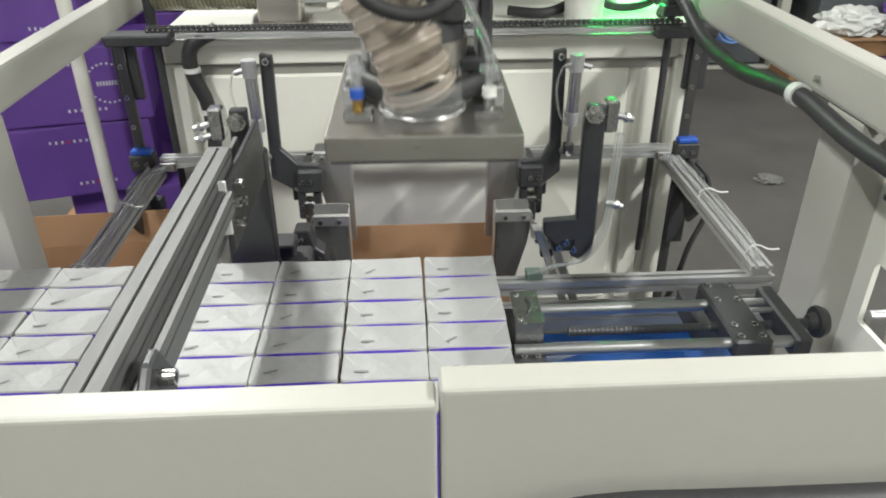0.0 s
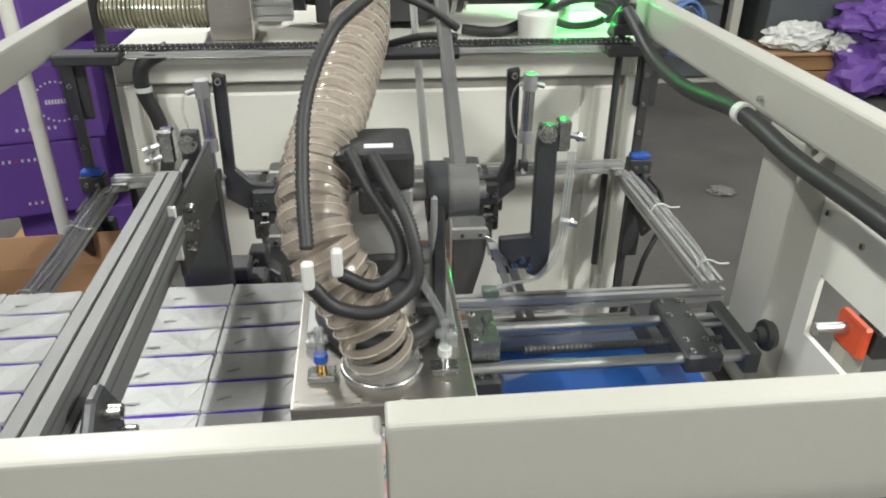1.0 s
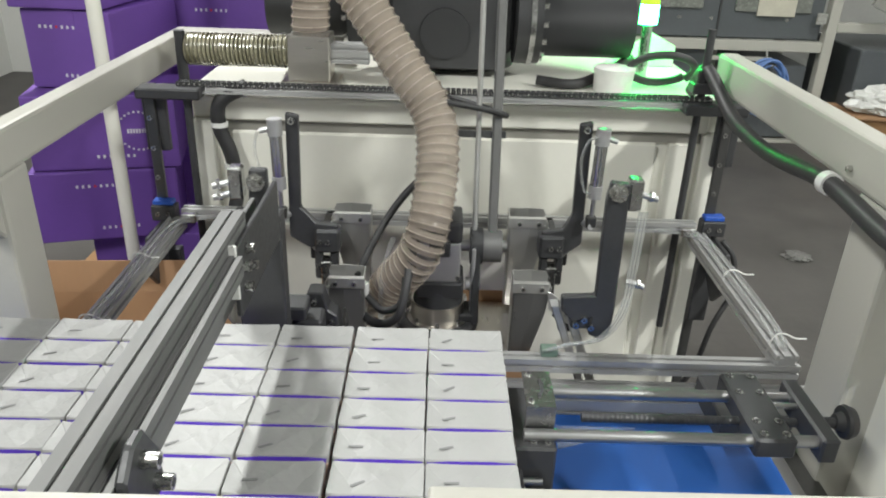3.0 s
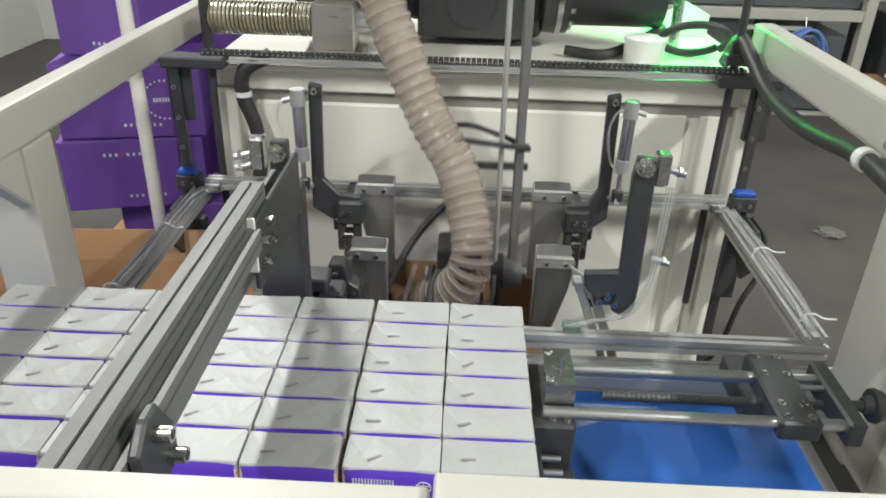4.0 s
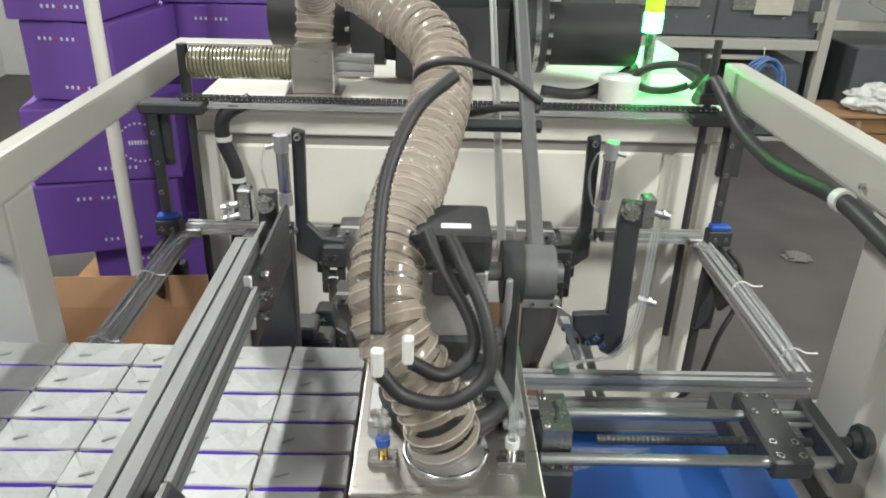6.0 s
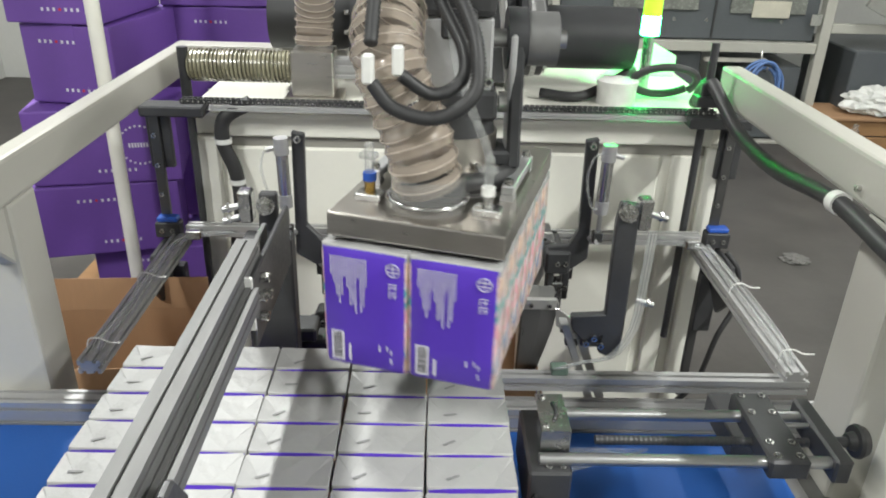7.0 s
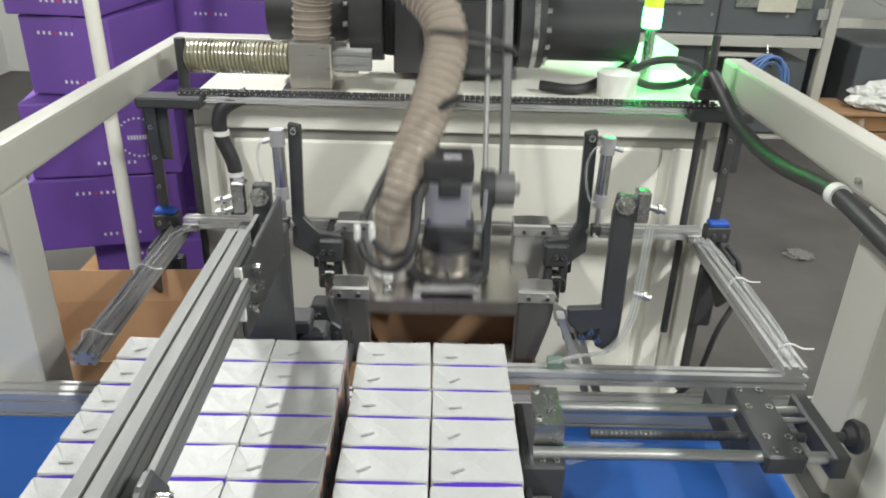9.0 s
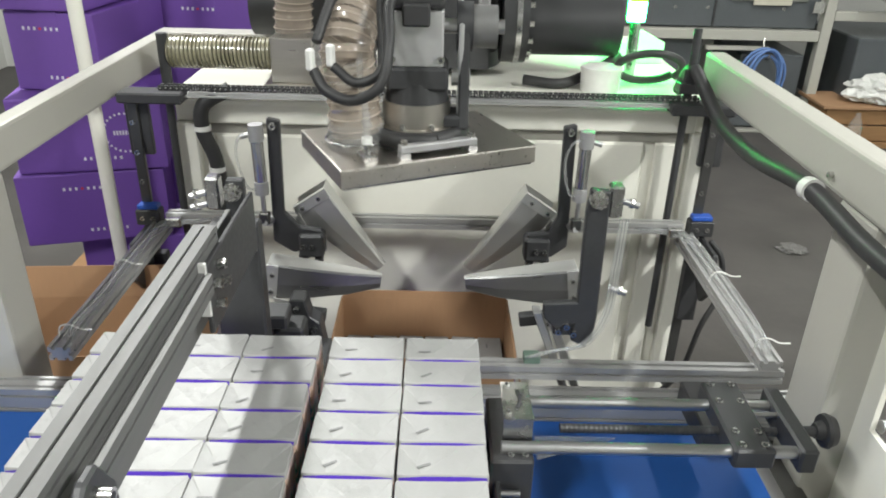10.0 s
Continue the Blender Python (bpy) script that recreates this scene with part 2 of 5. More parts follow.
def screws(parent, places, r=0.006, h=0.006, axis="z", name="bolt"):
    """Socket-head screws sharing one mesh."""
    bm = bmesh.new()
    rod(bm, (0, 0, 0), (0, 0, h), r, 12)
    rod(bm, (0, 0, h), (0, 0, h + 0.0006), r * 0.55, 6, mat=1)
    me = mesh_of(name, bm, [BOLT, BLACK])
    turn = {"z": (0, 0, 0), "-y": (90, 0, 0), "x": (0, 90, 0), "-x": (0, -90, 0), "y": (-90, 0, 0)}[axis]
    for p in places:
        ob = new(name, me)
        ob.parent = parent
        ob.matrix_basis = pose(*p, *turn)


def profile(bm, length, w, h, slot=0.008, deep=0.006):
    """A slotted aluminium section along y from 0, w wide, h high, centred on x, its top at z 0."""
    def side(half, run):
        n = max(1, round(run / 0.03))
        cuts = []
        for i in range(n):
            c = -run / 2 + (i + 0.5) * run / n
            cuts += [(c - slot / 2, 0), (c - slot / 2, -deep), (c + slot / 2, -deep), (c + slot / 2, 0)]
        return cuts
    pts = []
    for u, d in [(-w / 2, 0)] + side(h / 2, w):
        pts.append((u, d))
    for u, d in [(-h / 2, 0)] + side(w / 2, h):
        pts.append((w / 2 + d, -(u + h / 2)))
    for u, d in [(-w / 2, 0)] + side(h / 2, w):
        pts.append((-u, -h - d))
    for u, d in [(-h / 2, 0)] + side(w / 2, h):
        pts.append((-w / 2 - d, -h + (u + h / 2)))
    return plate(bm, pts, "y", 0, length)

# ---- the hall ----
X0, X1, Y0, Y1, ZC = -4.2, 4.6, -4.0, 7.5, 4.1
tagged(part("floor", B(X0, X1, Y0, Y1, -0.12, 0.0), CONCRETE), "worn grey concrete workshop floor with pale smears", "floor", kind="structure")
tagged(part("wall_west", B(X0 - 0.15, X0, Y0, Y1, 0, ZC), WALLM), "plain grey painted hall wall", "wall", kind="structure")
tagged(part("wall_east", B(X1, X1 + 0.15, Y0, Y1, 0, ZC), WALLM), "plain grey painted hall wall", "wall", kind="structure")
tagged(part("wall_south", B(X0, X1, Y0 - 0.15, Y0, 0, ZC), WALLM), "plain grey painted hall wall", "wall", kind="structure")
tagged(part("wall_north", B(X0, X1, Y1, Y1 + 0.15, 0, ZC), WALLM), "plain grey painted hall wall", "wall", kind="structure")
tagged(part("ceiling", B(X0, X1, Y0, Y1, ZC, ZC + 0.1), WALLM), "plain pale hall ceiling", "ceiling", kind="structure")
for lx0, ly0, lz0, lw in LAMPS:
    lamp = thing("ceiling_lamp", "white strip lamp out of view under the hall ceiling", "ceiling lamp", "hall lamps", at=pose(lx0, ly0, lz0))
    part("housing", B(-0.15, 0.15, -0.65, 0.65, 0.0, 0.10, bev=0.01), WHITEPL, lamp)
    part("diffuser", B(-0.13, 0.13, -0.62, 0.62, -0.012, -0.002), TUBE, lamp)

# ---- machine frame, painted cream ----
ZT = 1.328
frame_thing = thing("machine_frame", "cream painted square-tube frame of the packing machine", "machine frame")
BL0, BL1, BR0, BR1 = -0.822, -0.778, 0.698, 0.748


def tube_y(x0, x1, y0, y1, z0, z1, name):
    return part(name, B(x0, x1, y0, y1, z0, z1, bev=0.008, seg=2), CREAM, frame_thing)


tube_y(BL0, BL1, 0.44, 2.50, ZT - 0.085, ZT - 0.005, "side_beam")
tube_y(BR0, BR1, 0.44, 2.06, ZT - 0.040, ZT + 0.047, "side_beam")
part("post", B(-0.885, -0.780, 1.36, 1.46, 0, ZT - 0.085, bev=0.008, seg=2), CREAM, frame_thing)
part("post", B(0.702, 0.80, 1.19, 1.31, 0, ZT - 0.04, bev=0.008, seg=2), CREAM, frame_thing)
part("rear_beam", B(-0.785, -0.30, 2.42, 2.50, ZT - 0.085, ZT - 0.005, bev=0.008, seg=2), CREAM, frame_thing)
part("gusset", plate(bmesh.new(), [(1.36, ZT - 0.085), (1.36, ZT - 0.20), (1.24, ZT - 0.085)], "x", -0.82, -0.785, 0.004), CREAM, frame_thing)
part("post", B(-0.865, -0.785, 0.49, 0.56, 0, ZT - 0.085, bev=0.008, seg=2), CREAM, frame_thing)
part("post", B(0.70, 0.78, 0.49, 0.56, 0, ZT - 0.04, bev=0.008, seg=2), CREAM, frame_thing)
# side sheet with a cut-out towards the front
part("side_panel", plate(bmesh.new(), [(1.19, 0.30), (1.19, ZT - 0.04), (0.56, ZT - 0.04), (0.56, 1.055), (1.147, 1.055), (1.147, 0.932), (0.56, 0.932), (0.56, 0.30)], "x", 0.765, 0.775), PANEL, frame_thing)
screws(frame_thing, [(0.764, 1.17, 1.165), (0.764, 1.068, 1.155), (0.764, 0.96, 1.16)], 0.006, 0.003, "-x", "rivet")

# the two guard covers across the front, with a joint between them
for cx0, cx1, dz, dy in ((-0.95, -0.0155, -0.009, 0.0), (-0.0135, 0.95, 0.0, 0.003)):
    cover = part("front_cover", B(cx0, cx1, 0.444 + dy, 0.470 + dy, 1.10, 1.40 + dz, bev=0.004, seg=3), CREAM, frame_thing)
part("black_sleeve", sweep(bmesh.new(), spline([(0.02, 0.425, 1.27), (0.06, 0.428, 1.300), (0.11, 0.43, 1.307), (0.21, 0.43, 1.306), (0.6, 0.43, 1.305)]), 0.011), RUBBER, frame_thing)

# ---- rear cabinet that carries the robot ----
cab = thing("robot_cabinet", "cream sheet-metal cabinet under the robot, dusty, with raised panels", "cabinet")
ZB, YB = 1.235, 2.05
part("body", B(-0.66, 0.74, YB + 0.012, 3.0, 0.0, ZB - 0.012, bev=0.004), PANEL, cab)
part("top_plate", B(-0.67, 0.76, YB - 0.04, 3.02, ZB - 0.012, ZB, bev=0.002), PANEL, cab)
part("lintel", B(-0.60, 0.70, YB - 0.012, YB + 0.012, 1.165, ZB - 0.012, bev=0.004), PANEL, cab)
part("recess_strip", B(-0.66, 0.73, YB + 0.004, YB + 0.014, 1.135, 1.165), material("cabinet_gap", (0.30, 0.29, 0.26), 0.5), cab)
part("door_panel", B(-0.56, 0.575, YB - 0.006, YB + 0.012, 0.40, 1.135, bev=0.006), PANEL, cab)
part("side_strip", B(0.605, 0.66, YB - 0.006, YB + 0.012, 0.40, 1.135, bev=0.004), PANEL, cab)
part("side_strip", B(0.69, 0.74, YB - 0.02, YB + 0.012, 0.30, 1.165, bev=0.004), PANEL, cab)
part("side_strip", B(-0.655, -0.60, YB - 0.02, YB + 0.012, 0.30, 1.165, bev=0.004), PANEL, cab)

# cable chain along the cabinet's front edge
chain = thing("drive_chain", "dark oiled roller chain along the cabinet's front edge", "chain")
part("tray", B(-0.68, 0.70, 1.985, 2.03, 1.246, 1.250), ALU_X, chain)
bm = bmesh.new()
bm2 = bmesh.new()
for i in range(100):
    x = -0.67 + i * 0.0135
    box(bm, x, x + 0.0115, 1.990, 1.994, 1.262, 1.274)
    box(bm, x, x + 0.0115, 2.010, 2.014, 1.262, 1.274)
    rod(bm2, (x + 0.006, 1.988, 1.268), (x + 0.006, 2.016, 1.268), 0.0032, 6)
part("link_plate", bm, BLACK, chain)["kind"] = "stuff"
part("roller", bm2, BOLT, chain)["kind"] = "stuff"
tagged(part("chain_rail", B(-0.60, 0.62, 1.992, 2.026, 1.250, 1.258, bev=0.001), ALU_X), "flat aluminium strip under the drive chain", "rail")

# lead screws and guide columns that lift the carton frame
for s in (-1, 1):
    col = thing("lift_column", "black lift guide with lead screw beside the cabinet", "lift guide", "lift guides", at=pose(0.0, 0, 0))
    xs = s * 0.735
    part("bearing_block", B(min(xs - s * 0.13, xs + s * 0.03), max(xs - s * 0.13, xs + s * 0.03), 1.955, 2.02, 1.235, 1.262, bev=0.004), BLACK, col)
    part("guide_plate", B(xs - 0.030, xs + 0.030, 1.995, 2.012, 1.09, 1.235, bev=0.003), BLACK, col)
    part("guide_rail", B(xs - 0.020, xs + 0.006, 1.985, 1.997, 0.40, 1.23, bev=0.002), material("rail_steel", (0.12, 0.12, 0.12), 0.35, 0.8), col)
    part("lead_screw", rod(bmesh.new(), (xs - s * 0.085, 2.0, 0.60), (xs - s * 0.085, 2.0, 1.25 if s < 0 else 1.44), 0.010, 12), BLACK, col)
    part("carriage", B(xs - 0.02, xs + 0.03, 1.965, 1.995, 0.64, 0.82, bev=0.003), BLACK, col)
    part("blue_cap", B(xs - 0.027, xs + 0.027, 1.962, 1.992, 0.948, 0.962, bev=0.003), BLUEPL, col, "blue plastic end cap")
    part("cap_block", B(xs - 0.032, xs + 0.032, 1.958, 1.996, 0.905, 0.948, bev=0.003), BLACK, col)
    screws(col, [(xs - 0.014, 1.958, 0.926), (xs + 0.014, 1.958, 0.926), (xs - 0.01, 1.985, 1.02), (xs - 0.01, 1.985, 1.10), (xs - 0.01, 1.985, 1.18)], 0.006, 0.005, "-y")
    part("side_lug", plate(bmesh.new(), [(1.98, 0.90), (1.98, 0.80), (1.90, 0.74), (1.84, 0.80), (1.86, 0.90)], "x", xs + s * 0.004, xs + s * 0.018, 0.003), BLACK, col)
    if s > 0:
        part("crank_handle", B(xs - 0.105, xs - 0.085, 1.985, 2.005, 1.30, 1.345, bev=0.003), BLACK, col)
        part("clamp_head", B(xs - 0.115, xs - 0.045, 1.975, 2.02, 1.285, 1.312, bev=0.003), BLACK, col)

# ---- aluminium carton frame ----
cf = thing("aluminium_stand", "slotted aluminium frame round the carton place", "aluminium frame")


def bar(length, w, h, at, parent=cf, name="profile", mat=ALU):
    ob = part(name, profile(bmesh.new(), length, w, h), mat, parent)
    ob.matrix_basis = at
    return ob


bar(1.36, 0.03, 0.03, pose(-0.68, 1.955, 0.95, 0, 0, -90), name="cross_bar", mat=ALU_X)
bar(0.60, 0.045, 0.03, pose(-0.70, 1.365, 0.918), name="side_bar", mat=ALU_X)
bar(0.60, 0.045, 0.03, pose(0.69, 1.365, 0.918), name="side_bar", mat=ALU_X)
for s in (-1, 1):
    part("corner_bracket", B(s * 0.655 - 0.02, s * 0.655 + 0.02, 1.915, 1.94, 0.92, 0.945, bev=0.003), SHEET, cf)
    # air lines lying along the side bars
    for k, (dx, dz) in enumerate(((-0.010, 0.004), (0.0, 0.009), (0.010, 0.005), (0.004, 0.014))):
        a = s * 0.695 + dx
        tagged(part("air_tube", sweep(bmesh.new(), spline([(s * 0.55 + dx, 1.945, 0.925 + dz), (a - s * 0.02, 1.90, 0.924 + dz), (a, 1.75, 0.922 + dz), (a + 0.004, 1.55, 0.922 + dz), (a - 0.003, 1.42, 0.920 + dz), (a - s * 0.01, 1.375, 0.90 + dz)]), 0.0026, 7), CLEAR), "thin clear air tube tied to the aluminium bar", "air tube", "air tubes")
    for yy in (1.69, 1.41):
        tagged(part("cable_tie", sweep(bmesh.new(), spline([(s * 0.695 - 0.026, yy, 0.90), (s * 0.695 - 0.020, yy, 0.935), (s * 0.695, yy, 0.942), (s * 0.695 + 0.024, yy, 0.932), (s * 0.695 + 0.045, yy - 0.004, 0.934)]), 0.0018, 6), WHITEPL), "white nylon cable tie round air tubes", "cable tie", "cable ties")

# ---- conveyor ----
ZBELT = 0.80
conv = thing("belt_conveyor", "flat blue belt conveyor with aluminium side rails", "conveyor")
part("belt", B(-2.2, 0.62, 0.845, 1.318, ZBELT - 0.006, ZBELT, bev=0.002), BELT, conv)
part("belt_return", B(-2.2, 0.62, 0.845, 1.318, ZBELT - 0.09, ZBELT - 0.084), BELT, conv)
bar(2.95, 0.045, 0.09, pose(-2.2, 1.342, 0.85, 0, 0, -90), conv, "side_rail", ALU_X)
bar(2.95, 0.045, 0.09, pose(-2.2, 0.820, 0.79, 0, 0, -90), conv, "side_rail", ALU_X)
part("end_roller", rod(bmesh.new(), (0.62, 0.845, 0.755), (0.62, 1.318, 0.755), 0.044, 20), CHROME, conv)
for lx in (-1.6, 0.45):
    for ly in (0.82, 1.342):
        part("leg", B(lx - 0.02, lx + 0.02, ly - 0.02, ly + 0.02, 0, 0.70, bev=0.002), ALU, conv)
part("end_tray", B(0.625, 0.712, 0.60, 1.40, 0.752, 0.76, bev=0.002), GUN, conv)
bar(0.62, 0.03, 0.03, pose(0.10, 1.378, 0.895, 0, 0, -90), conv, "back_rail", ALU_X)

# ---- long aluminium guide above the packs ----
lg = thing("guide_rail", "double slotted aluminium rail across the conveyor", "guide rail")
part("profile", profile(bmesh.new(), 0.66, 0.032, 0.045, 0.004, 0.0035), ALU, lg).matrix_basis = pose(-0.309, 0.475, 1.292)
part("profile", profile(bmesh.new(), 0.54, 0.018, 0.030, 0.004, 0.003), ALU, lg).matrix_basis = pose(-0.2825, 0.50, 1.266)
# Unseen plate, added to widen the shadow the rail casts on the packs.
part("shadow_plate", B(-0.325, -0.317, 0.50, 1.30, 1.138, 1.247, bev=0.001), ALU, lg)
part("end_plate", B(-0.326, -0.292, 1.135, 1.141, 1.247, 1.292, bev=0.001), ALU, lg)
part("white_tab", B(-0.302, -0.283, 1.043, 1.049, 1.195, 1.278, bev=0.001), WHITEPL, lg, "small pale end tab")
part("hanger_plate", B(-0.293, -0.285, 1.055, 1.33, 1.16, 1.268, bev=0.002), BLACK, lg)
part("foot_block", plate(bmesh.new(), [(0.60, 1.205), (0.675, 1.205), (0.675, 1.25), (0.65, 1.29), (0.625, 1.29), (0.60, 1.27)], "x", -0.273, -0.262, 0.003), BLACK, lg)
screws(lg, [(-0.262, 0.62, 1.222), (-0.262, 0.655, 1.225), (-0.262, 0.635, 1.268)], 0.008, 0.016, "x")
screws(lg, [(-0.285, 1.10, 1.250), (-0.285, 1.075, 1.232), (-0.285, 1.11, 1.218), (-0.285, 1.08, 1.198)], 0.0075, 0.013, "x")

# ---- arms that carry the carton guide chutes ----


SHEET2B = material("satin_steel_tube", (0.55, 0.55, 0.55), 0.22, 1.0, spots=0.1, scale=20)


def cylinder(parent, a, b, r=0.014):
    """A small air cylinder from its head a to its foot b."""
    a, b = Vector(a), Vector(b)
    cy = part("air_cylinder", rod(bmesh.new(), a, a.lerp(b, 0.62), r, 16), SHEET2B, parent, "bright steel air cylinder")
    part("head", rod(bmesh.new(), a + (a - b) * 0.03, a.lerp(b, 0.14), r * 1.2, 16), CAST, cy)
    part("side_valve", rod(bmesh.new(), a.lerp(b, 0.06), a.lerp(b, 0.10) + Vector((math.copysign(0.034, a.x), -0.004, 0)), 0.006, 10), CAST, cy)
    part("end_cap", rod(bmesh.new(), a.lerp(b, 0.58), a.lerp(b, 0.72), r * 1.15, 16), CAST, cy)
    part("piston_rod", rod(bmesh.new(), a.lerp(b, 0.7), b, r * 0.4, 10), CHROME, cy)
    fork = bmesh.new()
    box(fork, b.x - 0.012, b.x + 0.012, b.y - 0.010, b.y + 0.010, b.z - 0.012, b.z + 0.016, bev=0.003)
    part("fork", fork, GUN, cy)
    sweepm = sweep(bmesh.new(), spline([a + Vector((-0.012, -0.010, -0.01)), a + Vector((-0.035, -0.016, -0.02)), a.lerp(b, 0.3) + Vector((-0.045, -0.016, 0)), a.lerp(b, 0.6) + Vector((-0.03, -0.016, 0)), a.lerp(b, 0.66) + Vector((-0.012, -0.01, 0))]), 0.003, 7)
    part("air_line", sweepm, CLEAR, cy)


for s in (-1, 1):
    sx = lambda v: v * s
    arm = thing("rear_guide_actuator", "black bent arm with air cylinder for a carton guide", "chute arm", "chute arms")
    reach = 0.018 if s < 0 else 0.0
    out = [(0.309 + reach, 1.258), (0.338 + reach, 1.264), (0.342 + reach, 1.02), (0.343 + reach, 0.962), (0.306 + reach * 0.5, 0.932), (0.247, 0.948), (0.245, 0.992), (0.296, 0.998), (0.314 + reach, 1.037)]
    part("arm_plate", plate(bmesh.new(), [(sx(u), v) for u, v in out], "y", 1.765, 1.785, 0.003), BLACK, arm)
    part("elbow_block", B(min(sx(0.240), sx(0.300)), max(sx(0.240), sx(0.300)), 1.75, 1.80, 0.925, 0.985, bev=0.006), BLACK, arm)
    for ox in (0.247, 0.285):
        part("hinge_leg", B(min(sx(ox), sx(ox + 0.018)), max(sx(ox), sx(ox + 0.018)), 1.76, 1.79, 0.85, 0.93, bev=0.004), BLACK, arm)
    part("spacer", B(min(sx(0.262), sx(0.288)), max(sx(0.262), sx(0.288)), 1.755, 1.795, 0.82, 0.90, bev=0.003), SHEET, arm)
    part("strut", B(min(sx(0.27), sx(0.30)), max(sx(0.27), sx(0.30)), 1.80, 1.955, 0.925, 0.95, bev=0.002), BLACK, arm)
    cylinder(arm, (sx(0.358 + reach), 1.745, 1.250), (sx(0.354 + reach), 1.745, 1.03))
    part("fork_pin", rod(bmesh.new(), (sx(0.354 + reach), 1.735, 1.022), (sx(0.335 + reach), 1.79, 1.015), 0.008, 10), CAST, arm)
    screws(arm, [(sx(0.268), 1.75, 0.955), (sx(0.288), 1.75, 0.955), (sx(0.256), 1.76, 0.885), (sx(0.294), 1.76, 0.885)], 0.006, 0.006, "-y")
    screws(arm, [(sx(0.324 + reach), 1.765, 1.248)], 0.008, 0.010, "-y")

    arm = thing("front_guide_actuator", "black slanting plate with bolt and air fittings beside the carton", "chute arm", "chute arms")
    out = [(0.304, 1.258), (0.340, 1.254), (0.343, 0.99), (0.341, 0.944), (0.325, 0.922), (0.297, 0.937), (0.300, 0.975), (0.265, 0.962), (0.239, 0.990), (0.237, 1.02), (0.302, 1.024), (0.299, 1.22)] if s > 0 else \
          [(0.318, 1.262), (0.350, 1.262), (0.372, 0.90), (0.375, 0.83), (0.30, 0.83), (0.30, 0.90), (0.318, 0.98)]
    part("arm_plate", plate(bmesh.new(), [(sx(u), v) for u, v in out], "y", 1.395, 1.413, 0.003), BLACK, arm)
    part("pivot_bolt", rod(bmesh.new(), (sx(0.318 if s > 0 else 0.338), 1.396, 1.240), (sx(0.318 if s > 0 else 0.338), 1.372, 1.240), 0.012, 6), BOLT, arm, "bright hexagon bolt")
    part("pivot_washer", rod(bmesh.new(), (sx(0.318 if s > 0 else 0.338), 1.396, 1.240), (sx(0.318 if s > 0 else 0.338), 1.388, 1.240), 0.017, 16), BOLT, arm)
    fx = 0.350 if s > 0 else 0.375
    part("valve_body", B(min(sx(fx - 0.010), sx(fx + 0.016)), max(sx(fx - 0.010), sx(fx + 0.016)), 1.40, 1.43, 1.20, 1.262, bev=0.004), SHEET, arm)
    for k, zz in enumerate((1.232, 1.05 if s > 0 else 1.21)):
        part("air_fitting", rod(bmesh.new(), (sx(fx + 0.012), 1.41, zz), (sx(fx + 0.045), 1.405, zz - 0.008), 0.006, 10), CHROME, arm)
        part("fitting_nut", rod(bmesh.new(), (sx(fx + 0.030), 1.41, zz - 0.004), (sx(fx + 0.036), 1.41, zz - 0.006), 0.010, 6), BOLT, arm)
    part("foot", B(min(sx(0.262), sx(0.33)), max(sx(0.262), sx(0.33)), 1.40, 1.46, 0.945, 0.975, bev=0.004), BLACK, arm)
    screws(arm, [(sx(0.27), 1.395, 0.96), (sx(0.285), 1.395, 0.972), (sx(0.30), 1.395, 0.955)] if s > 0 else [], 0.006, 0.008, "-y")
    if s > 0:
        for k in range(3):
            o = 0.006 * k
            tagged(part("air_tube", sweep(bmesh.new(), spline([(0.365 + o, 1.40, 1.20), (0.360 + o, 1.392, 1.10), (0.352 + o, 1.387, 1.00), (0.315 + o, 1.38, 0.94), (0.25 + o, 1.375, 0.925), (0.205 + o, 1.372, 0.91)]), 0.003, 7), CLEAR), "clear air tubes bundled along the black arm", "air tube", "air tubes")
    for u, w in ((0.0, 0.017), (0.023, 0.019)) if s > 0 else ():
        part("stand_bar", plate(bmesh.new(), [(sx(0.222 + u), 0.985), (sx(0.222 + u + w), 0.985), (sx(0.292 + u + w), 0.80), (sx(0.292 + u), 0.80)], "y", 1.42 + u * 0.4, 1.45 + u * 0.4, 0.002), ALU_X, arm, "slanting aluminium bar")

# black body of plates behind the guide rail
blk = thing("hinge_carrier", "black steel carrier plates with chrome bolts", "machine bracket")
part("upright_plate", B(-0.372, -0.285, 1.335, 1.375, 0.82, 1.20, bev=0.004), BLACK, blk)
part("base_plate", B(-0.34, -0.19, 1.36, 1.50, 0.845, 0.865, bev=0.003), BLACK, blk)
part("hinge_block", B(-0.30, -0.235, 1.42, 1.48, 0.865, 0.935, bev=0.006), BLACK, blk)
part("hinge_yoke", plate(bmesh.new(), [(-0.325, 0.83), (-0.205, 0.83), (-0.215, 0.90), (-0.235, 0.915), (-0.245, 0.955), (-0.275, 0.955), (-0.290, 0.92), (-0.325, 0.90)], "y", 1.50, 1.545, 0.003), BLACK, blk)
screws(blk, [(-0.305, 1.50, 0.885), (-0.305, 1.50, 0.855), (-0.262, 1.50, 0.935), (-0.228, 1.50, 0.885), (-0.228, 1.50, 0.855)], 0.007, 0.008, "-y")
screws(blk, [(-0.245, 1.375, 0.865), (-0.215, 1.375, 0.865), (-0.245, 1.40, 0.865), (-0.215, 1.40, 0.865)], 0.008, 0.018, "z")
screws(blk, [(-0.30, 1.335, zz) for zz in (1.19, 1.16)] + [(-0.30, 1.36, zz) for zz in (1.19, 1.16, 1.13)], 0.008, 0.012, "x")
tagged(part("green_bracket", B(0.205, 0.238, 1.372, 1.398, 0.895, 0.912, bev=0.002), GREENMETAL), "small green painted bracket on the back rail", "bracket")

# ---- carton guide chutes: pivoted sheet-metal troughs ----


